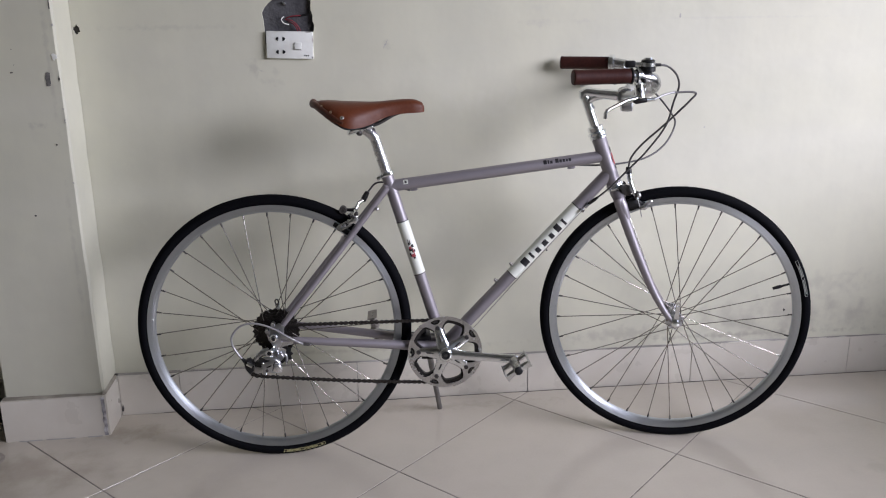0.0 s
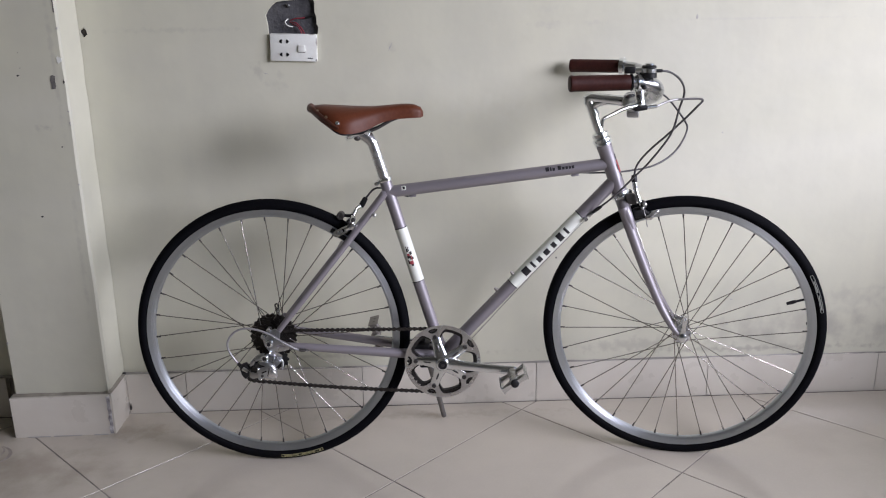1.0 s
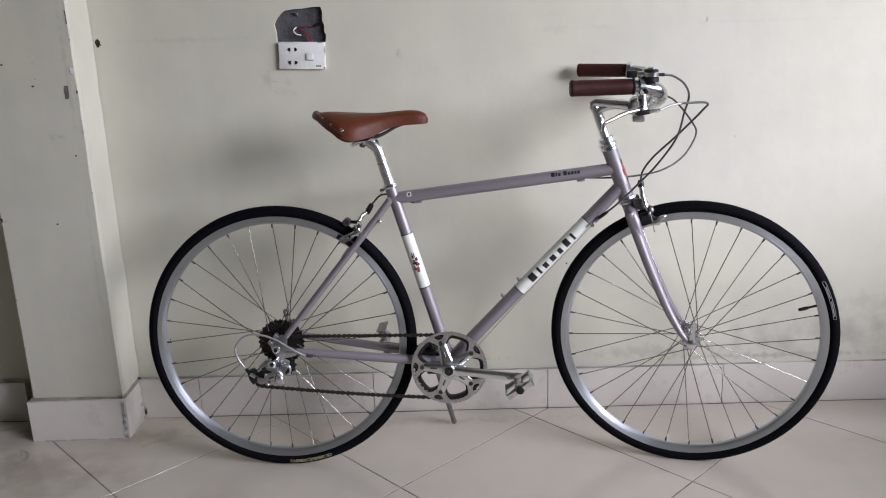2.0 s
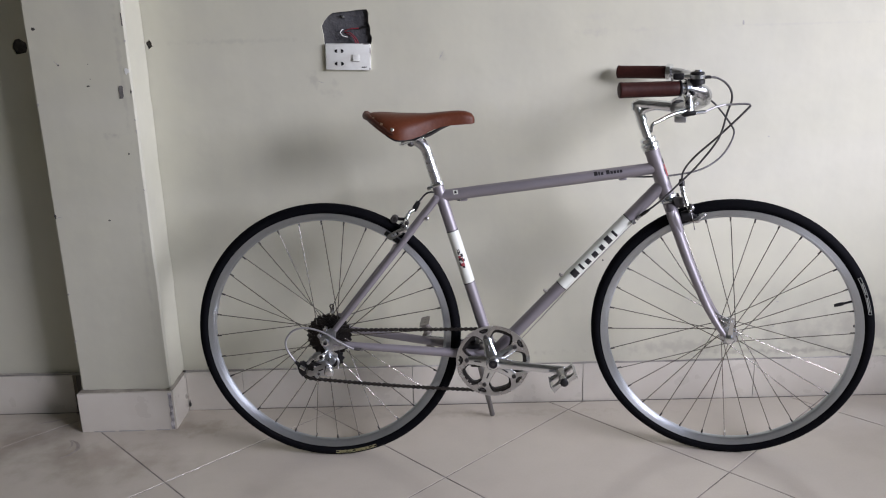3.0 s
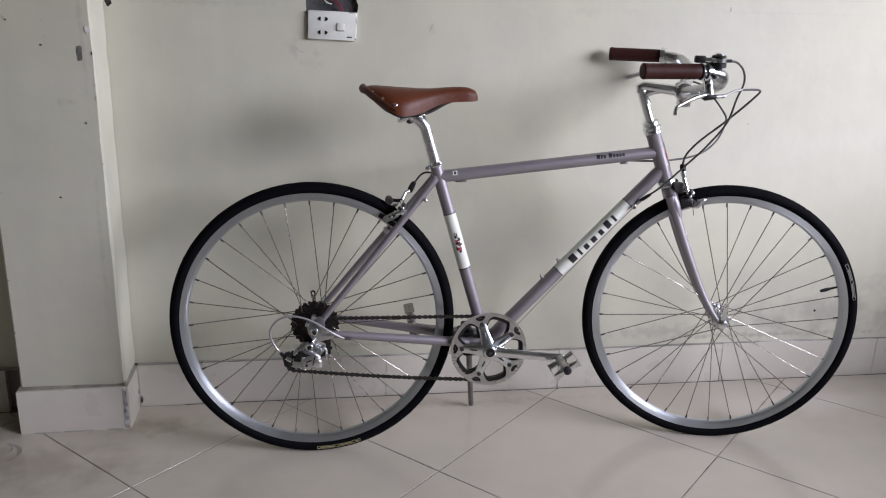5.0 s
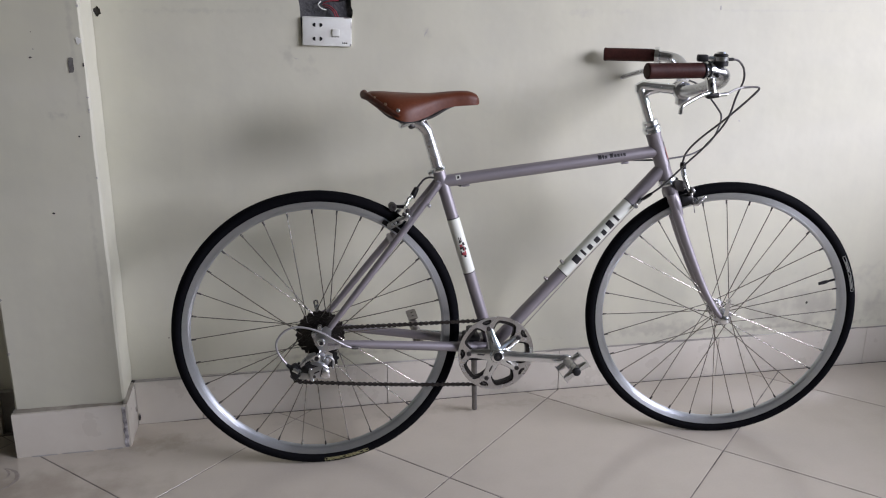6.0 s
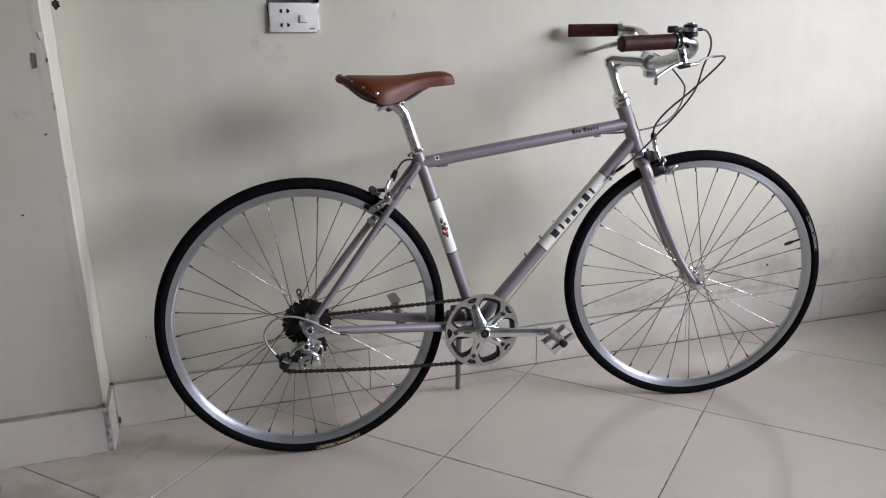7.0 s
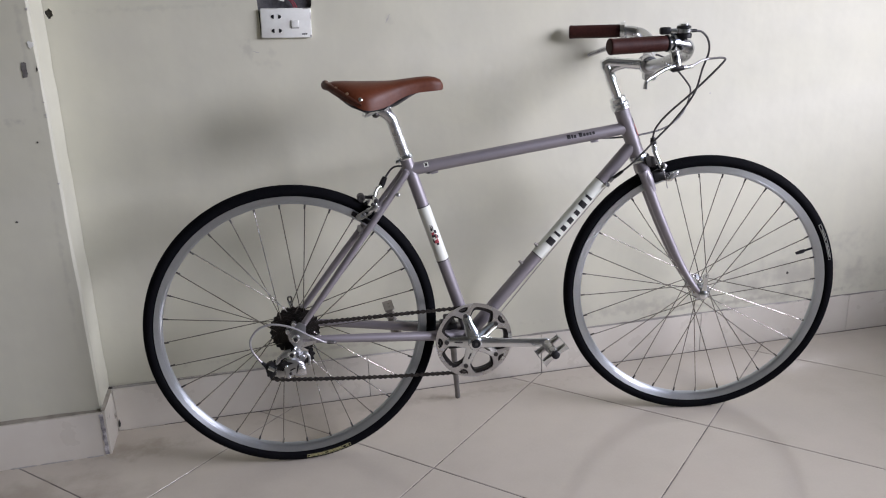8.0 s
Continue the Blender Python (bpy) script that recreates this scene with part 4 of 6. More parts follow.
def lever(s, tip):
    """A brake lever clamped in front of the grip; tip in the frame's own space."""
    tip = UNSTEER @ Vector(tip)
    a = Vector((0.876, s * 0.197, 0.9665)) if s < 0 else Vector((0.8590, 0.2010, 0.9690))
    wide = 0.0205 if s < 0 else 0.0225
    bm = NB()
    lathe(bm, [(0.0128, -0.007), (wide, -0.0055), (wide, 0.0055), (0.0128, 0.007)], axis(a, a + Vector((-0.9, s * 0.3, 0))), 22)
    tube(bm, curve((a + Vector((0.003, 0, -0.008)), a + Vector((0.004, s * 0.006, -0.022)), a + Vector((0.006, s * 0.012, -0.038)), a + Vector((0.010, s * 0.016, -0.050))), 4), [0.010, 0.0095, 0.010, 0.007], 14, flat=0.75)
    rod(bm, a + Vector((0.002, 0, 0.010)), a + Vector((0.000, s * 0.001, 0.0215)), 0.0065, 12, 0.0055)
    body = steer_bar("brake_lever", bm, CHROME, "polished alloy brake lever")
    bm = NB()
    p = a + Vector((-0.002, s * 0.018, -0.046 if s < 0 else -0.036))
    bow = 0.005 if s > 0 else 0.0085
    tube(bm, curve((p + Vector((0.012, 0, 0.004)), p, p.lerp(tip, 0.35) + Vector((0, s * 0.004, bow)), p.lerp(tip, 0.75) + Vector((0, s * 0.003, bow + 0.002)), tip + Vector((0.003, 0, 0.011)), tip + Vector((0.001, 0, -0.004))), 5), (0.0078, 0.008, 0.0066, 0.0058, 0.0054, 0.0046) if s > 0 else (0.0064, 0.0060, 0.0046, 0.0038, 0.0035, 0.0040), 12, flat=1.3)
    steer_bar("lever_blade", bm, SATIN if s > 0 else CHROME, "polished lever blade", body)
    bm = NB()
    back = -0.014 if s < 0 else 0.000
    tube(bm, [a + Vector((back, s * 0.02, -0.047)), a + Vector((back + 0.012, s * 0.02, -0.05)), a + Vector((0.020, s * 0.016, -0.050))], [0.004, 0.0085, 0.005], 12)
    steer_bar("lever_pivot", bm, BLACKPL, "black pivot housing", body)
    bm = NB()
    rod(bm, a + Vector((0.020, s * 0.016, -0.050)), a + Vector((0.040, s * 0.010, -0.048)), 0.0042, 12)
    steer_bar("adjuster", bm, CHROME, "", body)
    bm = NB()
    lathe(bm, [(0.002, 0), (0.004, 0.001), (0.004, 0.004), (0.002, 0.005)], axis(a + Vector((0.002, s * 0.020, -0.026)), a + Vector((0.002, s * 0.040, -0.026))), 10)
    steer_bar("clamp_bolt", bm, BLACKPL, "", body)
    bm = NB()
    lathe(bm, [(0.002, 0), (0.0048, 0.001), (0.0048, 0.006), (0.002, 0.008)], axis(a + Vector((0.012, s * 0.016, -0.008)), a + Vector((0.012, s * 0.040, -0.008))), 12)
    steer_bar("hinge_bolt", bm, BLACKPL, "", body)
    return STEER_BAR @ (a + Vector((0.040, s * 0.010, -0.048)))


cable_r = lever(-1, (0.759, -0.266, 0.872))
cable_l = lever(1, (0.812, 0.288, 0.906))
# thumb shifter on the right
sc = UNSTEER @ Vector((0.863, -0.222, 0.977))
bm = NB()
lathe(bm, [(0.0155, -0.013), (0.0165, -0.012), (0.0165, -0.004), (0.0150, -0.003)], Matrix.Translation(sc), 26)
shifter = steer_bar("thumb_shifter", bm, BLACKPL, "black and polished thumb shifter on the bar")
for nm, mt, pro in (("shifter_drum", CHROME, [(0.0145, -0.003), (0.0165, -0.002), (0.0165, 0.006), (0.0140, 0.008)]), ("shifter_ring", BLACKPL, [(0.0150, 0.008), (0.0150, 0.0105), (0.012, 0.013)]), ("shifter_cap", CHROME, [(0.0105, 0.013), (0.009, 0.0165), (0.004, 0.018)])):
    bm = NB()
    lathe(bm, pro, Matrix.Translation(sc), 26)
    steer_bar(nm, bm, mt, "", shifter)
bm = NB()
box(bm, (-0.046, -0.005, -0.002), (-0.010, 0.006, 0.008), Matrix.Translation(sc), bevel=0.002)
steer_bar("shift_paddle", bm, CHROME, "", shifter)
bm = NB()
box(bm, (-0.050, -0.007, -0.004), (-0.027, 0.008, 0.0108), Matrix.Translation(sc), bevel=0.0035)
steer_bar("paddle_cover", bm, BLACKPL, "", shifter)
bm = NB()
lathe(bm, [(0.0128, -0.006), (0.0158, -0.005), (0.0158, 0.005), (0.0128, 0.006)], axis((0.896, -0.188, 0.9655), (0.880, -0.196, 0.9667)), 22)
box(bm, (-0.014, -0.002, -0.024), (0.000, 0.012, -0.010), Matrix.Translation(sc), bevel=0.003)
steer_bar("shifter_band", bm, BLACKPL, "", shifter)
bm = NB()
box(bm, (-0.040, -0.004, -0.020), (-0.006, 0.012, -0.0125), Matrix.Translation(sc) @ pose(0, 0, 0, 0, -4, 0), bevel=0.002)
box(bm, (-0.024, -0.004, -0.034), (-0.010, 0.010, -0.018), Matrix.Translation(sc) @ pose(0, 0, 0, 0, 10, 0), bevel=0.003)
steer_bar("shifter_mount", bm, BLACKPL, "black mount under the shifter", shifter)
bm = NB()
rod(bm, sc + Vector((0.014, 0, 0.001)), sc + Vector((0.027, 0.003, 0.001)), 0.0035, 10)
steer_bar("cable_boot", bm, BLACKPL, "", shifter)

# fork and front wheel
bm = NB()
rod(bm, HEAD - UP * 0.012, HEAD - UP * 0.030, 0.0172, 24)
tube(bm, curve((HEAD - UP * 0.088 + Vector((0.002, -0.0285, 0)), HEAD - UP * 0.056 + Vector((0.002, -0.0275, 0)), HEAD - UP * 0.036 + Vector((0.0, -0.021, 0)), HEAD - UP * 0.026, HEAD - UP * 0.036 + Vector((0, 0.021, 0)), HEAD - UP * 0.056 + Vector((0.002, 0.0275, 0)), HEAD - UP * 0.088 + Vector((0.002, 0.0285, 0))), 5), [0.0105, 0.0128, 0.0150, 0.0168, 0.0150, 0.0128, 0.0105], 18)
fork = steer("fork_crown", bm, LILAC)
for s in (-1, 1):
    bm = NB()
    tube(bm, curve(((0.864, s * 0.0275, 0.656), (0.872, s * 0.028, 0.634), (0.893, s * 0.030, 0.578), (0.916, s * 0.033, 0.52), (0.953, s * 0.038, 0.436), (0.976, s * 0.043, 0.392), (0.996, s * 0.048, 0.361), (1.011, s * 0.050, 0.344)), 5), [0.0122, 0.0122, 0.0120, 0.0114, 0.0102, 0.009, 0.0075, 0.006], 16)
    steer("fork_blade", bm, LILAC)
    bm = NB()
    plate(bm, [(1.000, 0.352), (1.008, 0.361), (1.024, 0.354), (1.029, 0.342), (1.026, 0.328), (1.018, 0.324), (1.011, 0.33), (1.006, 0.34)], 0.005, Matrix(((1, 0, 0, 0), (0, 0, -1, s * 0.0505), (0, 1, 0, 0), (0, 0, 0, 1))), 0.001)
    steer("fork_end", bm, SATIN, "bright fork end")


def wheel(name, m, phase, flange, hub_half, rear):
    """A 32-spoke wheel in its own xz plane."""
    turn = pose(0, 0, 0, -90, 0, 0)     # z of the lathe to the wheel's axle
    bm = NB()
    lathe(bm, [(0.3165, -0.0114), (0.3165, -0.0085), (0.311, -0.0075), (0.311, 0.0075), (0.3165, 0.0085), (0.3165, 0.0114), (0.3056, 0.0092), (0.3050, 0.0086), (0.3042, 0.0085), (0.3036, 0.0087), (0.2992, 0.0066), (0.2975, 0.0040), (0.2970, 0), (0.2975, -0.0040), (0.2992, -0.0066), (0.3036, -0.0087), (0.3042, -0.0085), (0.3050, -0.0086), (0.3056, -0.0092)], turn, 128, ring=True)
    w = part(name, bm, RIM, bicycle, "silver alloy rim with 32 spokes", m, angle=28)
    bm = NB()
    sec = [(0.3275 + 0.0140 * math.cos(a) * (1.0 if math.cos(a) > 0 else 0.95), 0.0148 * math.sin(a)) for a in (2 * math.pi * k / 22 for k in range(22))]
    lathe(bm, sec, turn, 128, ring=True)
    tyre = part("tyre", bm, RUBBER, w, "black rubber road tyre", angle=80)
    bm = NB()
    for k in range(168):
        for row, (q, half) in enumerate(((38, 0.0016), (56, 0.0019), (-38, 0.0016), (-56, 0.0019))):
            r, y = 0.3275 + 0.0140 * math.cos(radians(q)), 0.0148 * math.sin(radians(q))
            spin = Matrix.Rotation(2 * math.pi * (k + 0.5 * (row % 2)) / 168, 4, "Y") @ Matrix.Translation((r, y, 0)) @ Matrix.Rotation(radians(q), 4, "Z")
            box(bm, (-0.0008, -half, -0.0034), (0.0002, half, 0.0034), spin)
    tagged(part("tread", bm, RUBBER, tyre), kind="stuff")
    bm = NB()
    h = hub_half
    pro = [(0.005, -h - 0.012), (0.0085, -h - 0.010), (0.0085, -h - 0.004), (0.012, -h - 0.002), (flange + 0.0045, -h), (flange + 0.0045, -h + 0.003), (0.0165, -h + 0.006), (0.0135, -h + 0.015),
           (0.0125, 0), (0.0135, h - 0.015), (0.0165, h - 0.006), (flange + 0.0045, h - 0.003), (flange + 0.0045, h), (0.012, h + 0.002), (0.0085, h + 0.004), (0.0085, h + 0.010), (0.005, h + 0.012)]
    lathe(bm, pro, turn, 28)
    hub = part("hub", bm, SATIN, w, "polished alloy hub")
    meshes = {}
    nip = None
    for k in range(32):
        th = phase + 11.25 * k
        side = -1 if (k + rear) % 2 == 0 else 1
        lead = -1 if ((k + rear) // 2) % 2 == 0 else 1
        spin = Matrix.Rotation(-radians(th), 4, "Y")
        key = (side, lead)
        if key not in meshes:
            a = radians(67.5 * lead)
            bm = NB()
            yo = side * (h - 0.0015 + (0.0022 if lead > 0 else -0.0022))
            p, q = Vector((flange * math.cos(a), yo, flange * math.sin(a))), Vector((0.297, side * 0.002, 0))
            rod(bm, p, q, 0.00115, 8)
            rod(bm, p + Vector((0, -0.0018 * lead * side, 0)), p + Vector((0, 0.0022 * lead * side, 0)), 0.0021, 8)
            meshes[key] = part("spoke", bm, SPOKE, w, m=spin, angle=80).data
        else:
            same_mesh("spoke", meshes[key], w, spin)
        if nip is None:
            bm = NB()
            rod(bm, (0.2985, 0, 0), (0.2865, 0, 0), 0.0024, 8, 0.0019)
            nip = part("spoke_nipple", bm, NIPPLE, w, m=spin).data
        else:
            same_mesh("spoke_nipple", nip, w, spin)
    # quick release: a flat lever with an eye in its end, and a nut on the other side
    side, y = (1, 0.070) if rear else (-1, h + 0.020)
    bm = NB()
    lathe(bm, [(0.006, y - 0.008), (0.0105, y - 0.006), (0.0105, y + 0.004), (0.005, y + 0.007)], Matrix.Diagonal((1, side, 1, 1)) @ turn, 18)
    lever_m = Matrix(((1, 0, 0, 0), (0, 0, -1, side * (y + 0.002)), (0, 1, 0, 0), (0, 0, 0, 1))) @ pose(0, 0, 0, 0, 0, 6 if rear else -5)
    edge = [(0.0066 * math.cos(radians(q)), 0.050 + 0.0066 * math.sin(radians(q))) for q in range(-20, 201, 20)]
    edge = [(0.0045, 0.030), *edge, (-0.0045, 0.030), (-0.0070, 0.006), (-0.0045, -0.004), (0.0045, -0.004), (0.0070, 0.006)]
    eye = [(0.0026 * math.cos(radians(q)), 0.048 + 0.0046 * math.sin(radians(q))) for q in range(0, 360, 36)]
    lever_bm = sheet_with_holes(edge, [eye], 0.0042, lever_m)
    part("quick_release", bm, CHROME, w, "polished quick release lever")
    part("lever_blade", lever_bm, CHROME, w)
    if not rear:
        bm = NB()
        yn = h + 0.014
        lathe(bm, [(0.006, yn), (0.0105, yn + 0.002), (0.0105, yn + 0.009), (0.005, yn + 0.013)], turn, 18)
        part("release_nut", bm, CHROME, w)
    bm = NB()
    y = -(h + 0.013) if not rear else -0.0790
    set_in = Matrix.Translation((0.004 if rear else 0, 0, 0)) @ turn
    lathe(bm, [(0.0095, y), (0.0095, y - 0.006), (0.0075, y - 0.009), (0.003, y - 0.010)], set_in, 18)
    part("axle_nut", bm, CHROME, w)
    bm = NB()
    lathe(bm, [(0.0045, y - 0.0095), (0.0045, y - 0.0115), (0.001, y - 0.0115)], set_in, 12)
    part("axle_end", bm, BLACKPL, w)
    return w, tyre


def tyre_label(tyre, a0, a1, mat, fill):
    """A long rounded outline with print bars on the side of a tyre."""
    def at(r, a, lift=0.0):
        c = max(-1, min(1, (r - 0.3275) / 0.0140))
        y = -0.0148 * math.sqrt(1 - c * c) - 0.0004 - lift
        return Vector((r * math.cos(radians(a)), y, r * math.sin(radians(a))))
    bm = NB()
    n = 20
    loop = [at(0.3325, a0 + (a1 - a0) * k / n) for k in range(n + 1)] + [at(0.3262, a1 - (a1 - a0) * k / n) for k in range(n + 1)]
    tube(bm, loop, 0.0006, 6, closed=True)
    part("label_outline", bm, mat, tyre, "pale printed label outline")
    k = a0 + 1.2
    while k < a1 - 1.5:
        bm = NB()
        wd = fill if k < (a0 + a1) / 2 else fill * 0.8
        vs = [bm.verts.new(at(r, a, 0.0003)) for r, a in ((0.3280, k), (0.3306, k), (0.3306, min(k + wd, a1 - 1)), (0.3280, min(k + wd, a1 - 1)))]
        f = bm.faces.new(vs)
        bmesh.ops.solidify(bm, geom=[f], thickness=0.0004)
        part("label_print", bm, mat, tyre)
        k += wd + 1.4


front, tyre_f = wheel("front_wheel", STEER @ Matrix.Translation(FRONT), -88.0, 0.0185, 0.035, False)
tyre_label(tyre_f, 11.5, 28.5, GREYINK, 6.6)
rear, tyre_r = wheel("rear_wheel", Matrix.Translation(REAR), -88.8, 0.0225, 0.031, True)
tyre_label(tyre_r, -89.5, -70.5, YELLOW, 6.4)
bm = NB()
va = Vector((math.cos(radians(18.1)), 0, math.sin(radians(18.1))))
tube(bm, [va * 0.300, va * 0.278, va * 0.2775, va * 0.270, va * 0.2695, va * 0.256], [0.0028, 0.0028, 0.0040, 0.0046, 0.0046, 0.0036], 12)
part("valve", bm, BLACKPL, front, "black valve stem with cap")


# drivetrain
def toothed(teeth, inner, depth, y, tooth=0.0045, m=Matrix()):
    """A sprocket in the xz plane at y."""
    pr = teeth * 0.0127 / (2 * math.pi)
    bm = NB()
    pts_o, pts_i = [], []
    for k in range(teeth * 4):
        a = 2 * math.pi * k / (teeth * 4)
        r = pr + (tooth * 0.75, tooth * 0.1, -tooth * 0.55, tooth * 0.1)[k % 4]
        pts_o.append((r * math.cos(a), r * math.sin(a)))
        ri = inner(math.degrees(a)) if callable(inner) else inner
        pts_i.append((ri * math.cos(a), ri * math.sin(a)))
    lay = []
    for yy in (y - depth / 2, y + depth / 2):
        lay.append(([bm.verts.new(m @ Vector((p[0], yy, p[1]))) for p in pts_o], [bm.verts.new(m @ Vector((p[0], yy, p[1]))) for p in pts_i]))
    n = len(pts_o)
    (o0, i0), (o1, i1) = lay
    for k in range(n):
        j = (k + 1) % n
        bm.faces.new((o0[k], o0[j], i0[j], i0[k])), bm.faces.new((o1[j], o1[k], i1[k], i1[j]))
        bm.faces.new((o0[j], o0[k], o1[k], o1[j])), bm.faces.new((i0[k], i0[j], i1[j], i1[k]))
    bmesh.ops.recalc_face_normals(bm, faces=bm.faces)
    return bm


for k, teeth in enumerate((28, 24, 21, 18, 16, 14, 13, 12)):
    part("sprocket", toothed(teeth, 0.017, 0.0018, -0.0215 - k * 0.0044, 0.0034, Matrix.Translation((0.003, 0, 0))), COG, rear, "dark oiled steel sprocket" if k == 0 else "", angle=30)
bm = NB()
lathe(bm, [(0.0175, 0.019), (0.0175, 0.055), (0.0145, 0.0565), (0.009, 0.057)], pose(0, 0, 0, 90, 0, 0), 24)
part("freehub", bm, COG, rear)

crank_m = Matrix.Translation(BB)
ARMS = [34 + 72 * k for k in range(5)]


def opening(q):
    """The inner radius of the guard ring at the angle q: drawn in towards each spider arm."""
    near = min(abs((q - arm_q + 180) % 360 - 180) for arm_q in ARMS)
    t = min(max((near - 5.5) / 17, 0), 1)
    return 0.0570 + 0.0274 * (t * t * (3 - 2 * t)) ** 0.75


ring = bike("chainring", toothed(42, lambda q: opening(q) - 0.0088, 0.011, -0.0425, m=crank_m), GREASE, "dark oiled chainring", angle=30)
# chain guard ring with crescent slots beside each bolt
inner = [(opening(q * 1.2) * math.cos(radians(q * 1.2)), opening(q * 1.2) * math.sin(radians(q * 1.2))) for q in range(300)]
slots = []
for q in ARMS:
    ca, sa = math.cos(radians(q)), math.sin(radians(q))
    slots.append([(r * ca - o * sa, r * sa + o * ca) for r, o in ((0.0762, -0.0035), (0.0785, -0.0080), (0.0820, -0.0115), (0.0850, -0.0120), (0.0868, -0.0095), (0.0880, -0.0040), (0.0882, 0.0),
                                                                  (0.0880, 0.0040), (0.0868, 0.0095), (0.0850, 0.0120), (0.0820, 0.0115), (0.0785, 0.0080), (0.0762, 0.0035))])
rim = [(0.0935 * math.cos(2 * math.pi * k / 160), 0.0935 * math.sin(2 * math.pi * k / 160)) for k in range(160)]
bm = sheet_with_holes(rim, [inner, *slots], 0.0026, Matrix(((1, 0, 0, BB.x), (0, 0, -1, -0.0525), (0, 1, 0, BB.z), (0, 0, 0, 1))))
bike("guard_ring", bm, GUARD, "polished ring with cut-out slots", ring, angle=30)
for q in ARMS:
    ca, sa = math.cos(radians(q)), math.sin(radians(q))
    at3 = lambda r, y, o=0.0: BB + Vector((r * ca - o * sa, y, r * sa + o * ca))
    bm = NB()
    tube(bm, [at3(0.010, -0.060), at3(0.025, -0.0575), at3(0.045, -0.053), at3(0.062, -0.0505), at3(0.074, -0.0495)], [0.0185, 0.0150, 0.0116, 0.0112, 0.0078], 16, flat=0.30)
    bike("spider_arm", bm, CHROME, "polished spider arm", ring, angle=60)
    bm = NB()
    tube(bm, [at3(0.028, -0.0600), at3(0.032, -0.0600), at3(0.044, -0.0568), at3(0.049, -0.0548)], [0.0008, 0.0021, 0.0021, 0.0008], 8)
    bike("arm_groove", bm, NIPPLE, "", ring)
    bm = NB()
    lathe(bm, [(0.0052, 0), (0.0056, 0.006), (0.0046, 0.008), (0.0028, 0.008), (0.0026, 0.0065), (0.001, 0.0065)], axis(at3(0.0665, -0.0485), at3(0.0665, -0.06)), 14)
    bike("chainring_bolt", bm, NIPPLE, "dark chainring bolt", ring)
    bm = NB()
    tube(bm, [at3(0.0795, -0.0495, -0.006), at3(0.0825, -0.0495, -0.002), at3(0.0815, -0.0495, 0.004), at3(0.0845, -0.0495, 0.007)], [0.0008, 0.0015, 0.0014, 0.0008], 8)
    bike("slot_bridge", bm, NIPPLE, "", ring)


def crank(s, q):
    """A crank arm at the angle q on side s, with its pedal."""
    dr = Vector((math.cos(radians(q)), 0, math.sin(radians(q))))
    yb, ye = s * 0.066, s * 0.080
    a, b = BB + Vector((0, yb, 0)), BB + dr * 0.170 + Vector((0, ye, 0))
    bm = NB()
    lathe(bm, [(0.013, -0.012), (0.017, -0.009), (0.0175, 0.006), (0.0145, 0.0095), (0.0105, 0.0105)], axis(a, a + Vector((0, s, 0))), 26)
    tube(bm, [a + dr * 0.004, a + dr * 0.02, a.lerp(b, 0.3), a.lerp(b, 0.6), a.lerp(b, 0.9), b, b + dr * 0.009, b + dr * 0.013], [0.0155, 0.0145, 0.0118, 0.0108, 0.0112, 0.0125, 0.0105, 0.005], 18, flat=0.62)
    arm = bike("crank_arm", bm, CHROME, "polished alloy crank arm", angle=55)
    bm = NB()
    lathe(bm, [(0.0105, 0), (0.0108, 0.0015), (0.008, 0.002), (0.0065, 0.0005), (0.001, 0.0005)], axis(a + Vector((0, s * 0.0103, 0)), a + Vector((0, s, 0))), 20)
    bike("crank_bolt", bm, BLACKPL, "black crank bolt cap", arm)
    bm = NB()
    lathe(bm, [(0.0045, 0), (0.0045, 0.001), (0.001, 0.0015)], axis(a + Vector((0, s * 0.0122, 0)), a + Vector((0, s, 0))), 6)
    bike("bolt_head", bm, NIPPLE, "", arm)
    return arm, b


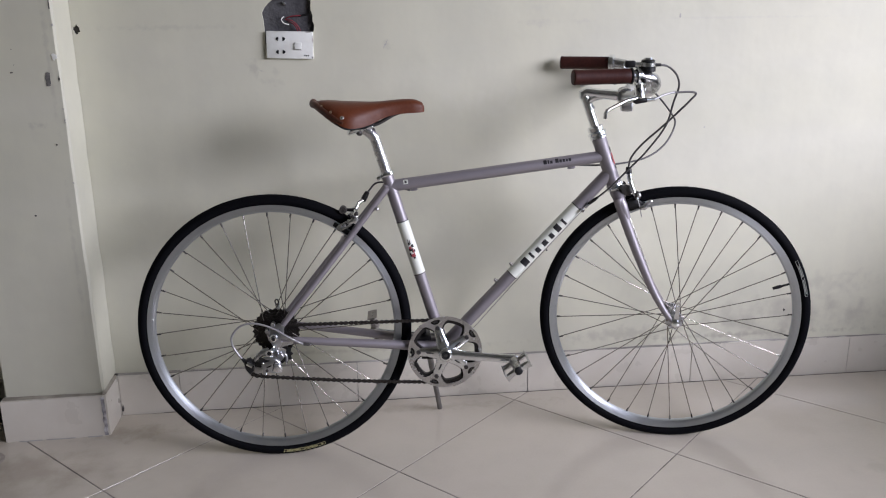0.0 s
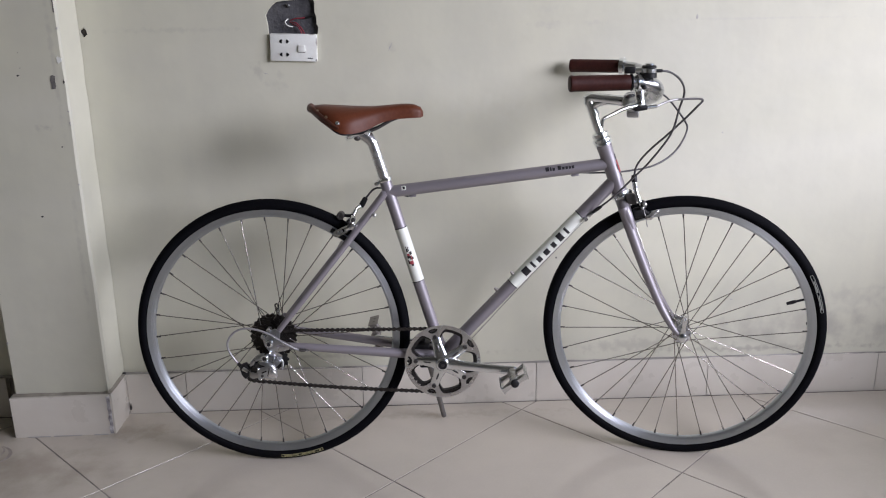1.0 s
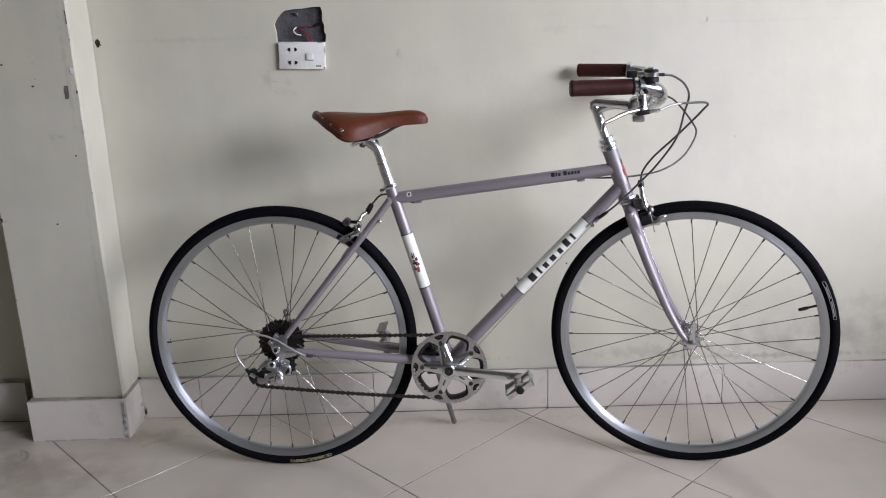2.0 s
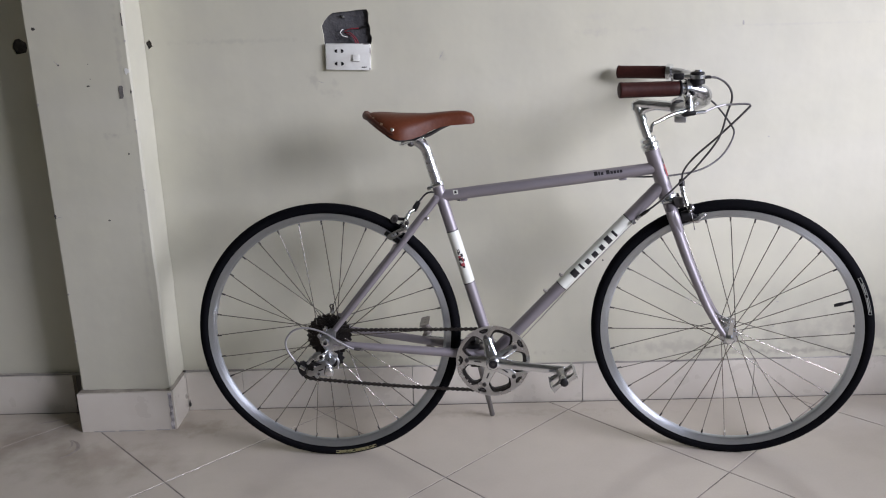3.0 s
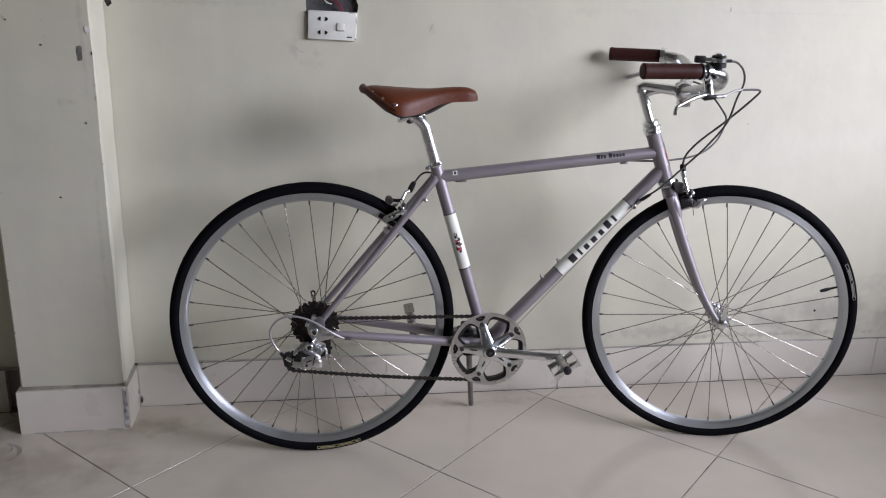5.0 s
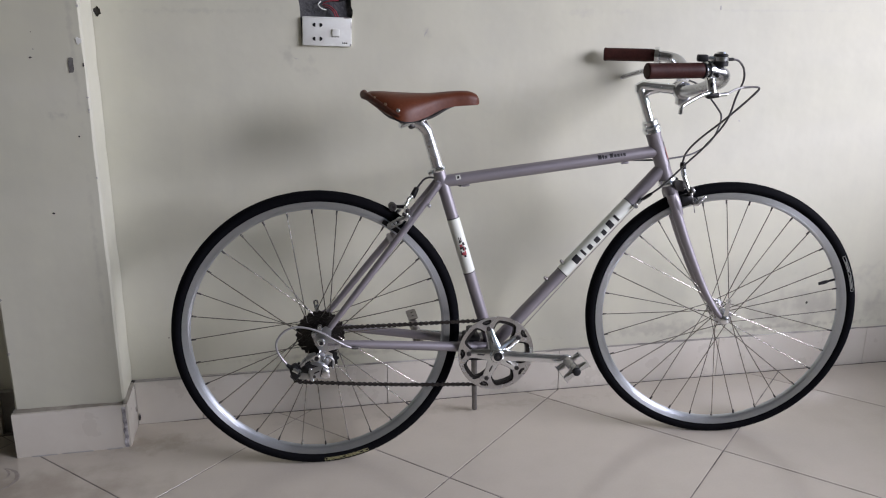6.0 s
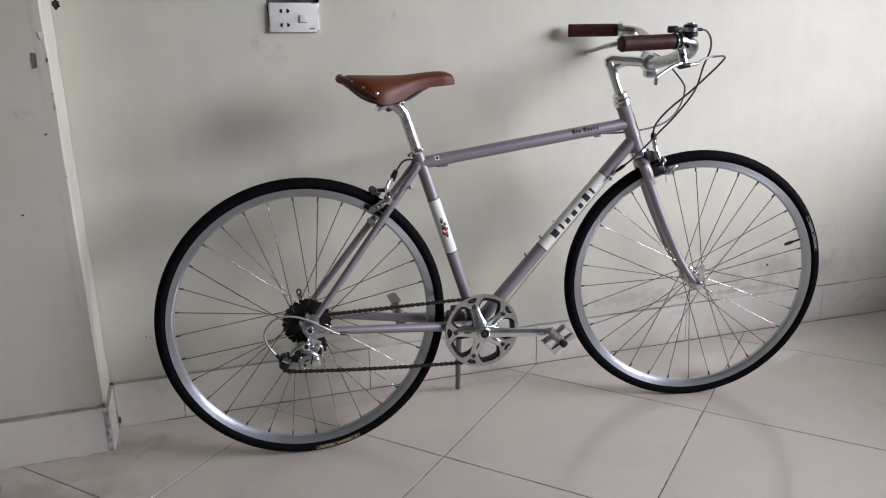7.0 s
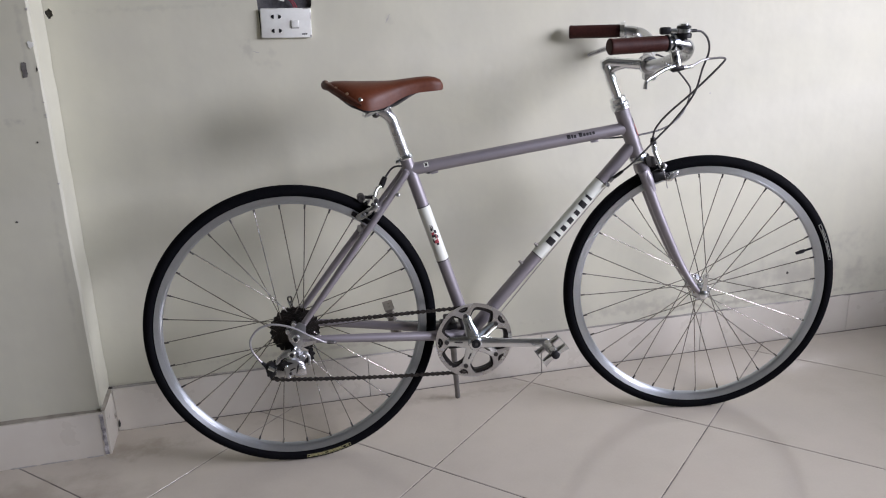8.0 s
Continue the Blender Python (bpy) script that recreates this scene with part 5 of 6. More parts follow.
def pedal(s, b, tilt):
    """A cage pedal on the axle from b outwards."""
    m = Matrix.Translation(b) @ Matrix.Rotation(-radians(tilt), 4, "Y") @ Matrix.Diagonal((1, s, 1, 1))
    bm = NB()
    lathe(bm, [(0.0055, 0.004), (0.0085, 0.012), (0.0130, 0.016), (0.0115, 0.026), (0.0110, 0.060), (0.0125, 0.066), (0.0125, 0.078), (0.0105, 0.081)], m @ pose(0, 0, 0, -90, 0, 0), 22)
    for y in (0.022, 0.072):
        tube(bm, [m @ Vector((-0.031, y, 0)), m @ Vector((-0.012, y, 0.001)), m @ Vector((0.012, y, 0.001)), m @ Vector((0.031, y, 0))], [0.0045, 0.0065, 0.0065, 0.0045], 10)
    bmesh.ops.recalc_face_normals(bm, faces=bm.faces)
    p = bike("pedal", bm, PEDAL if s < 0 else DULL, "alloy cage pedal", angle=50)
    for x in (-0.033, 0.033):
        bm = NB()
        out = [(0.012, -0.0085), (0.030, -0.006), (0.068, -0.006), (0.086, -0.0085)] + [(0.086 - k * 0.0074, 0.0085 + (0.0025 if k % 2 else 0)) for k in range(11)]
        low = [(y, z) for y, z in out]
        face = m @ Matrix(((0, 0, 1, x), (1, 0, 0, 0), (0, 1, 0, 0), (0, 0, 0, 1)))
        if s < 0:
            plate(bm, low, 0.0022, face)
        else:
            bm.free()
            holes = [[(cy + 0.0035 * math.cos(radians(q)), 0.001 + 0.0035 * math.sin(radians(q))) for q in range(0, 360, 45)] for cy in (0.036, 0.062)]
            bm = sheet_with_holes([(0.012, -0.012), (0.086, -0.012), (0.088, -0.006), (0.088, 0.008), (0.084, 0.013), (0.014, 0.013), (0.010, 0.008)], holes, 0.0024, face)
        bike("cage_plate", bm, CHROME if s < 0 else DULL, "toothed polished plate" if s < 0 else "toothed dull grey plate", p)
    for y in (0.0135, 0.0845):
        bm = NB()
        plate(bm, [(-0.033, -0.007), (-0.013, -0.004), (0.013, -0.004), (0.033, -0.007), (0.033, 0.006), (0.013, 0.004), (-0.013, 0.004), (-0.033, 0.006)], 0.002, m @ Matrix(((1, 0, 0, 0), (0, 0, -1, y), (0, 1, 0, 0), (0, 0, 0, 1))))
        bike("cage_end", bm, CHROME if s < 0 else DULL, "", p)
    bm = NB()
    lathe(bm, [(0.0095, 0.081), (0.0095, 0.086), (0.007, 0.0875)], m @ pose(0, 0, 0, -90, 0, 0), 18)
    bike("dust_cap", bm, BLACKPL, "black dust cap", p)


arm, end = crank(-1, -5)
pedal(-1, end, 34)
arm, end = crank(1, 175)
pedal(1, end + Vector((-0.008, 0, 0.001)), -78)

# chain: top run, front wrap, bottom run
CH_Y = -0.0440
cr = 41 * 0.0127 / (2 * math.pi)
PU, PL = Vector((0.020, CH_Y + 0.002, 0.283)), Vector((-0.046, CH_Y + 0.001, 0.2535))
path = []
for k in range(40):
    path.append(Vector((0.0 + 0.432 * k / 40, CH_Y + 0.003 - 0.003 * k / 40, 0.361 + (BB.z + cr - 0.361) * k / 40)))
for k in range(25):
    a = radians(88 - 182 * k / 24)
    path.append(BB + Vector((cr * math.cos(a), CH_Y, cr * math.sin(a))))
low0 = BB + Vector((cr * math.cos(radians(-96)), CH_Y, cr * math.sin(radians(-96))))
low1 = PL + Vector((-0.003, 0, -0.0222))
for k in range(1, 40):
    t = k / 39
    path.append(low0.lerp(low1, t) + Vector((0, 0, -0.004 * math.sin(math.pi * t))))
for k in range(1, 10):
    a = radians(-98 - 160 * k / 9)
    path.append(PL + Vector((0.0222 * math.cos(a), 0, 0.0222 * math.sin(a))))
lens = [0.0]
for p, q in zip(path, path[1:]):
    lens.append(lens[-1] + (q - p).length)


def along(s):
    for k in range(len(path) - 1):
        if s <= lens[k + 1]:
            return path[k].lerp(path[k + 1], (s - lens[k]) / (lens[k + 1] - lens[k]))
    return path[-1]


bm = NB()
count = int(lens[-1] / 0.0127)
for k in range(count):
    p, q = along(k * 0.0127), along((k + 1) * 0.0127)
    u = (q - p).normalized()
    v = Vector((0, 1, 0)).cross(u).normalized()
    w = 0.0032 if k % 2 else 0.0022
    for s in (-1, 1):
        out = []
        for t, h in ((-0.0035, 0.0), (-0.0022, 0.0032), (0.0010, 0.0041), (0.00635, 0.0019), (0.0117, 0.0041), (0.0149, 0.0032), (0.0162, 0.0), (0.0149, -0.0032), (0.0117, -0.0041), (0.00635, -0.0019), (0.0010, -0.0041), (-0.0022, -0.0032)):
            out.append(p + u * t + v * h + Vector((0, s * w, 0)))
        a = [bm.verts.new(c) for c in out]
        b = [bm.verts.new(c + Vector((0, s * 0.0009, 0))) for c in out]
        n = len(a)
        bm.faces.new(a), bm.faces.new(b[::-1])
        for i in range(n):
            bm.faces.new((a[i], b[i], b[(i + 1) % n], a[(i + 1) % n]))
    rod(bm, p + Vector((0, -0.0043, 0)), p + Vector((0, 0.0043, 0)), 0.0024, 8)
for f in bm.faces:
    f.normal_update()
bmesh.ops.recalc_face_normals(bm, faces=bm.faces)
bike("chain", bm, CHAIN, "dark oiled roller chain", angle=30)

# rear derailleur
def flat(outline, y, depth, bevel=0.0):
    """A plate in the bicycle's own plane, at y across it."""
    bm = NB()
    plate(bm, outline, depth, Matrix(((1, 0, 0, 0), (0, 0, -1, y), (0, 1, 0, 0), (0, 0, 0, 1))), bevel)
    return bm


bm = flat([(-0.004, 0.312), (-0.012, 0.3177), (-0.025, 0.3153), (-0.0406, 0.301), (-0.0484, 0.2876), (-0.0413, 0.2826), (-0.0302, 0.2935), (-0.0192, 0.2990), (-0.006, 0.2985), (-0.001, 0.304)], -0.083, 0.013, 0.0035)
derailleur = bike("rear_derailleur", bm, SATIN, "polished rear derailleur", angle=50)
bm = NB()
lathe(bm, [(0.0085, 0.066), (0.0095, 0.068), (0.0095, 0.091), (0.0080, 0.0925), (0.0058, 0.0925), (0.0052, 0.0905), (0.001, 0.0905)], Matrix.Translation((-0.008, 0, 0.3064)) @ pose(0, 0, 0, 90, 0, 0), 20)
bike("mounting_bolt", bm, CHROME, "", derailleur)
bm = NB()
lathe(bm, [(0.0050, 0.0908), (0.0050, 0.0915), (0.001, 0.0915)], Matrix.Translation((-0.008, 0, 0.3064)) @ pose(0, 0, 0, 90, 0, 0), 6)
bike("bolt_socket", bm, BLACKPL, "", derailleur)
bm = flat([(-0.0325, 0.2886), (-0.0192, 0.2970), (0.001, 0.2980), (0.015, 0.2895), (0.0215, 0.2783), (0.0210, 0.2610), (0.0051, 0.2551), (-0.0121, 0.2595), (-0.021, 0.2520), (-0.0260, 0.2560), (-0.0247, 0.2690)], -0.090, 0.016, 0.0045)
bike("linkage", bm, SATIN, "rounded alloy linkage", derailleur, angle=60)
bm = flat([(0.005, 0.2850), (0.019, 0.2800), (0.0215, 0.2690), (0.0205, 0.2600), (0.010, 0.2590), (-0.0005, 0.2645)], -0.0985, 0.011, 0.0035)
bike("knuckle", bm, BRUSHED, "bright rounded knuckle", derailleur, angle=60)
bm = flat([(0.0035, 0.2865), (0.0055, 0.2855), (0.0005, 0.2640), (-0.0015, 0.2650)], -0.0985, 0.004)
bike("linkage_gap", bm, BLACKPL, "", derailleur)
for outline, y in (([(-0.034, 0.2905), (-0.021, 0.2955), (-0.005, 0.2900), (-0.016, 0.2868), (-0.027, 0.2800)], -0.0908), ([(-0.044, 0.2835), (-0.033, 0.286), (-0.026, 0.276), (-0.030, 0.270), (-0.044, 0.274)], -0.082),
                   ([(-0.016, 0.2740), (-0.004, 0.2790), (-0.002, 0.2765), (-0.014, 0.2715)], -0.0910)):
    bike("linkage_gap", flat(outline, y, 0.0165), BLACKPL, "", derailleur)
for x, z, r in ((-0.014, 0.2650, 0.0036), (-0.0225, 0.2840, 0.0030), (-0.018, 0.2560, 0.0028)):
    bm = NB()
    lathe(bm, [(0.001, 0), (r, 0), (r, 0.003), (r * 0.6, 0.0042)], axis((x, -0.097, z), (x, -0.12, z)), 12)
    bike("linkage_pin", bm, NIPPLE if r > 0.003 else CHROME, "", derailleur)
bm = flat([(-0.048, 0.2720), (-0.034, 0.2770), (-0.024, 0.2670), (-0.026, 0.2560), (-0.040, 0.2530), (-0.049, 0.2580)], -0.083, 0.012, 0.003)
bike("inner_link", bm, PEDAL, "", derailleur, angle=55)
bm = NB()
tube(bm, curve([(0.004, -0.066, 0.284), (0.010, -0.066, 0.2945), (0.0215, -0.066, 0.2975), (0.0305, -0.066, 0.289), (0.0285, -0.066, 0.268)], 4), [0.0022, 0.0030, 0.0032, 0.0030, 0.0022], 10)
bike("cage_loop", bm, SATIN, "bright cage loop", derailleur)
bm = flat([(-0.0715, 0.2825), (-0.064, 0.291), (-0.055, 0.2935), (-0.0470, 0.2833), (-0.0488, 0.2601), (-0.0590, 0.2514), (-0.0679, 0.2640)], -0.080, 0.014, 0.003)
bike("parallelogram_end", bm, BLACKPL, "black derailleur joint", derailleur)
bm = NB()
rod(bm, (-0.0625, -0.0885, 0.2815), (-0.0495, -0.0905, 0.2742), 0.0052, 14)
bike("adjuster_barrel", bm, CHROME, "", derailleur)
bm = NB()
tube(bm, [(-0.0765, -0.078, 0.2912), (-0.070, -0.079, 0.2845), (-0.063, -0.079, 0.2770)], [0.0035, 0.005, 0.0056], 12)
bike("cable_barrel", bm, BLACKPL, "black barrel adjuster", derailleur)
for y in (-0.0510, -0.0378):
    bm = NB()
    m2 = Matrix(((1, 0, 0, 0), (0, 0, -1, y - 0.010), (0, 1, 0, 0.0075), (0, 0, 0, 1)))
    plate(bm, [(0.028, 0.283), (0.030, 0.297), (0.018, 0.304), (0.006, 0.294), (-0.02, 0.262), (-0.055, 0.262), (-0.060, 0.247), (-0.048, 0.238), (-0.012, 0.246), (0.018, 0.270)], 0.0022, m2)
    bike("cage_plate", bm, CHROME if y < -0.045 else COG, "", derailleur)
for c in (PU, PL):
    bike("pulley", toothed(11, 0.004, 0.004, c.y - 0.010, 0.004, Matrix.Translation((c.x, 0, c.z + 0.0075))), BLACKPL, "black jockey wheel", derailleur, angle=30)


# brakes
slot_at = Matrix(((0.894, -0.447, 0, 0.1835), (0, 0, -1, -0.036), (0.447, 0.894, 0, 0.6065), (0, 0, 0, 1)))   # near arm, along the rim
stadium = lambda half, r: [(sx * half + r * math.cos(radians(q + (-90 if sx > 0 else 90))), r * math.sin(radians(q + (-90 if sx > 0 else 90)))) for sx in (1, -1) for q in range(0, 181, 30)]
cal_r = bike("rear_brake", sheet_with_holes(stadium(0.0125, 0.0082), [stadium(0.0060, 0.0036)], 0.006, slot_at), CHROME, "polished side-pull rim brake")
bm = NB()
plate(bm, stadium(0.0075, 0.0050), 0.003, slot_at @ Matrix.Translation((0, 0, -0.0055)))
bike("arm_slot", bm, BLACKPL, "", cal_r)
bm = NB()
lathe(bm, [(0.0020, 0), (0.0034, 0.0005), (0.0034, 0.004), (0.0015, 0.005)], slot_at @ Matrix.Translation((0.001, 0, -0.004)), 12)
bike("arm_nut", bm, SATIN, "", cal_r)
bm = NB()
tube(bm, curve(((0.1945, -0.034, 0.612), (0.204, -0.034, 0.618), (0.2115, -0.026, 0.630), (0.2110, -0.006, 0.6405)), 5), [0.0060, 0.0072, 0.0070, 0.0060], 14, flat=0.8)
bike("brake_arm", bm, CHROME, "", cal_r, angle=55)
bm = NB()
tube(bm, curve(((0.2110, -0.004, 0.6400), (0.2070, 0.016, 0.637), (0.1980, 0.034, 0.625), (0.1840, 0.036, 0.608), (0.1700, 0.030, 0.601)), 5), [0.0060, 0.0070, 0.0072, 0.0065, 0.0055], 14, flat=0.8)
bike("brake_arm", bm, CHROME, "", cal_r, angle=55)
bm = NB()
box(bm, (-0.0055, -0.004, -0.0080), (0.0055, 0.004, 0.0080), Matrix.Translation((0.2105, -0.038, 0.6195)) @ pose(0, 0, 0, 0, 28, 0), bevel=0.0018)
bike("arm_clamp", bm, BRUSHED, "bright cable clamp", cal_r)
bm = NB()
lathe(bm, [(0.0035, 0), (0.0052, 0.001), (0.0052, 0.005), (0.003, 0.006)], axis((0.2135, -0.030, 0.6345), (0.2135, -0.06, 0.6345)), 12)
lathe(bm, [(0.0035, 0), (0.0045, 0.001), (0.0045, 0.005), (0.003, 0.006)], axis((0.2045, -0.032, 0.6270), (0.2045, -0.06, 0.6270)), 12)
bike("pivot_bolt", bm, NIPPLE, "dark pivot bolt", cal_r)
bm = NB()
lathe(bm, [(0.0050, 0.018), (0.0090, 0.016), (0.0096, -0.006), (0.0085, -0.009), (0.0050, -0.0095), (0.0045, -0.0075), (0.001, -0.0075)], Matrix.Translation((0.1805, -0.008, 0.6405)) @ pose(0, 0, 0, -90, 0, 0), 20)
bike("centre_bolt", bm, NIPPLE, "dark round bolt head", cal_r)
bm = NB()
tube(bm, [(0.1805, -0.002, 0.6405), (0.196, -0.006, 0.640), (0.210, -0.010, 0.640)], [0.0045, 0.0040, 0.0045], 12)
bike("spring_cover", bm, BLACKPL, "", cal_r)
for s in (-1, 1):
    bm = NB()
    box(bm, (-0.024, -0.004, -0.0055), (0.024, 0.004, 0.0055), Matrix.Translation((0.1765, s * 0.0165, 0.5945)) @ pose(0, 0, 0, 0, 35, 0), bevel=0.0015)
    bike("brake_pad", bm, BLACKPL, "black brake pad", cal_r)
    bm = NB()
    rod(bm, (0.1765, s * 0.018, 0.5955), (0.1775, s * 0.034, 0.6025), 0.0045, 10)
    bike("pad_bolt", bm, SATIN, "", cal_r)
bm = NB()
tube(bm, [(0.2110, -0.008, 0.6420), (0.2190, -0.002, 0.6570), (0.2300, 0.006, 0.6600 + 0.002)], [0.0062, 0.0048, 0.0050], 12)
bike("cable_yoke", bm, CHROME, "", cal_r)
bm = NB()
tube(bm, [(0.229, 0.006, 0.659), (0.234, 0.010, 0.668), (0.241, 0.014, 0.680)], [0.0065, 0.0072, 0.0058], 14)
bike("barrel_adjuster", bm, BLACKPL, "black barrel adjuster", cal_r)
cal_f = bike("front_brake", flat([(0.864, 0.6843), (0.878, 0.688), (0.8896, 0.686), (0.8925, 0.672), (0.8914, 0.6604), (0.880, 0.661), (0.8692, 0.6656)], -0.020, 0.018, 0.0035), NIPPLE, "dark side-pull rim brake with bright fittings")
bm = NB()
rod(bm, (0.858, -0.002, 0.668), (0.900, -0.008, 0.672), 0.0055, 12)
lathe(bm, [(0.004, 0), (0.0085, 0.001), (0.0085, 0.007), (0.005, 0.009)], axis((0.896, -0.008, 0.672), (0.93, -0.013, 0.676)), 14)
bike("pivot_bolt", bm, NIPPLE, "dark pivot bolt", cal_f)
bike("brake_arm", flat([(0.8827, 0.6507), (0.896, 0.656), (0.9093, 0.6523), (0.9250, 0.6400), (0.9329, 0.6306), (0.9285, 0.6237), (0.9050, 0.6290), (0.8866, 0.6296)], -0.028, 0.011, 0.003), BLACKPL, "", cal_f)
bm = NB()
tube(bm, curve(((0.880, -0.004, 0.686), (0.884, 0.020, 0.684), (0.892, 0.034, 0.668), (0.904, 0.034, 0.646), (0.914, 0.026, 0.632)), 5), [0.0060, 0.0068, 0.0068, 0.0060, 0.0050], 12, flat=0.8)
bike("brake_arm", bm, BLACKPL, "", cal_f)
bm = NB()
tube(bm, [(0.8865, -0.0305, 0.7010), (0.8895, -0.0345, 0.6890), (0.8925, -0.0375, 0.6790), (0.8990, -0.0400, 0.6620)], [0.0058, 0.0048, 0.0056, 0.0036], 12, flat=0.8)
bike("cable_yoke", bm, CHROME, "bright cable yoke", cal_f)
bm = NB()
tube(bm, [(0.8890, -0.0395, 0.6880), (0.8935, -0.0425, 0.6760)], [0.0013, 0.0013], 8)
bike("yoke_slit", bm, BLACKPL, "", cal_f)
bm = NB()
tube(bm, [(0.8842, -0.0300, 0.7165), (0.8852, -0.0300, 0.7110), (0.8872, -0.0305, 0.7000)], [0.0058, 0.0064, 0.0060], 14)
bike("adjuster_nut", bm, CHROME, "", cal_f)
bm = NB()
tube(bm, [(0.8825, -0.0290, 0.7325), (0.8832, -0.0295, 0.7250), (0.8842, -0.0300, 0.7160)], [0.0058, 0.0074, 0.0070], 14)
bike("barrel_adjuster", bm, BLACKPL, "black barrel adjuster", cal_f)
bike("knuckle", flat([(0.8963, 0.6683), (0.903, 0.6735), (0.909, 0.6725), (0.9140, 0.6640), (0.9130, 0.6572), (0.9060, 0.6510), (0.8999, 0.6511)], -0.038, 0.012, 0.003), NIPPLE, "", cal_f)
bm = NB()
lathe(bm, [(0.0025, 0), (0.0046, 0.001), (0.0046, 0.005), (0.0025, 0.0065)], axis((0.9063, -0.0430, 0.6642), (0.9063, -0.08, 0.6642)), 12)
lathe(bm, [(0.0020, 0), (0.0034, 0.001), (0.0034, 0.004), (0.0020, 0.005)], axis((0.9020, -0.0430, 0.6560), (0.9020, -0.08, 0.6560)), 12)
bike("arm_nut", bm, SATIN, "", cal_f)
bm = NB()
tube(bm, curve(((0.9120, -0.044, 0.6320), (0.9210, -0.047, 0.6340), (0.9265, -0.048, 0.6420), (0.9360, -0.048, 0.6475), (0.9400, -0.048, 0.6485)), 4), [0.0050, 0.0068, 0.0052, 0.0052, 0.0035], 12, flat=0.6)
bike("release_lever", bm, BRUSHED, "small quick release lever", cal_f)
bm = NB()
tube(bm, [(0.9050, -0.041, 0.6560), (0.9095, -0.043, 0.6380), (0.9130, -0.042, 0.6230), (0.9166, -0.040, 0.6096)], [0.0009, 0.0009, 0.0010, 0.0016], 8)
bike("cable_tail", bm, WIRE, "", cal_f)
for s in (-1, 1):
    bm = NB()
    box(bm, (-0.024, -0.004, -0.0055), (0.024, 0.004, 0.0055), Matrix.Translation((0.9110, s * 0.0165, 0.6330)) @ pose(0, 0, 0, 0, -20, 0), bevel=0.0015)
    steer("brake_pad", bm, BLACKPL, "black brake pad", cal_f)

# cables
for nm, mt, r, pts, lb in (
    ("front_brake_cable", HOUSING, 0.0025, (cable_r + Vector((0.048, 0.026, 0.012)), (0.9985, -0.144, 0.914), (0.990, -0.135, 0.895), (0.946, -0.100, 0.840), (0.906, -0.060, 0.791), (0.887, -0.035, 0.756), (0.884, -0.023, 0.728)), "dark curved brake cable"),
    ("front_brake_cable_end", SILVERHOUSING, 0.0025, (cable_r, cable_r + Vector((0.024, 0.013, 0.008)), cable_r + Vector((0.050, 0.027, 0.0122))), "silver end of the brake cable"),
    ("shift_cable", HOUSING, 0.0024, (STEER_BAR @ (sc + Vector((0.026, 0.003, 0.001))), (0.912, -0.207, 0.974), (0.942, -0.175, 0.957), (0.960, -0.145, 0.930), (0.956, -0.125, 0.893), (0.944, -0.110, 0.836), (0.910, -0.08, 0.775), (0.880, -0.060, 0.736), (0.830, -0.045, 0.682), (0.797, -0.026, 0.650)), "dark curved shift cable"),
    ("rear_brake_cable", HOUSING, 0.0024, (cable_l, (0.955, 0.165, 0.922), (0.994, 0.15, 0.906), (1.035, 0.12, 0.850), (1.038, 0.10, 0.821), (1.003, 0.07, 0.775), (0.946, 0.04, 0.746), (0.875, 0.028, 0.734), (0.81, 0.016, 0.733), (0.757, 0.0, 0.7365)), "dark curved brake cable"),
    ("rear_brake_housing", HOUSING, 0.0024, ((0.345, 0.0, 0.684), (0.315, 0.022, 0.690), (0.288, 0.028, 0.700), (0.262, 0.022, 0.700), (0.240, 0.013, 0.678)), "short dark cable to the rear brake"),
    ("derailleur_cable", SILVERHOUSING, 0.0026, ((0.080, -0.0690, 0.3195), (0.066, -0.073, 0.3240), (0.036, -0.078, 0.3433), (0.007, -0.078, 0.3625), (-0.0227, -0.079, 0.3755), (-0.0524, -0.080, 0.3803), (-0.078, -0.080, 0.3717), (-0.096, -0.080, 0.350), (-0.097, -0.079, 0.327), (-0.0856, -0.078, 0.3034), (-0.0755, -0.078, 0.2898)), "silver looped derailleur cable"),
    ("bare_shift_wire", WIRE, 0.0009, ((0.776, -0.017, 0.628), (0.62, -0.017, 0.463), (0.46, -0.012, 0.284)), "thin bare wire under the tube"),
    ("bare_brake_wire", WIRE, 0.0009, ((0.745, 0.004, 0.7365), (0.55, 0.004, 0.7142), (0.36, 0.004, 0.6928)), "thin bare wire under the tube"),
):
    bm = NB()
    tube(bm, curve(pts, 8), r, 10)
    bike(nm, bm, mt, lb)
bm = NB()
tube(bm, [(0.807, -0.033, 0.659), (0.800, -0.028, 0.653), (0.790, -0.020, 0.643)], [0.0028, 0.0045, 0.004], 12)
bike("barrel_adjuster", bm, BLACKPL, "black barrel adjuster")

bm = NB()
tube(bm, [(0.073, -0.0710, 0.3212), (0.076, -0.0703, 0.3205), (0.088, -0.068, 0.3180)], [0.0032, 0.0040, 0.0034], 12)
bike("cable_ferrule", bm, NIPPLE, "dark cable ferrule")

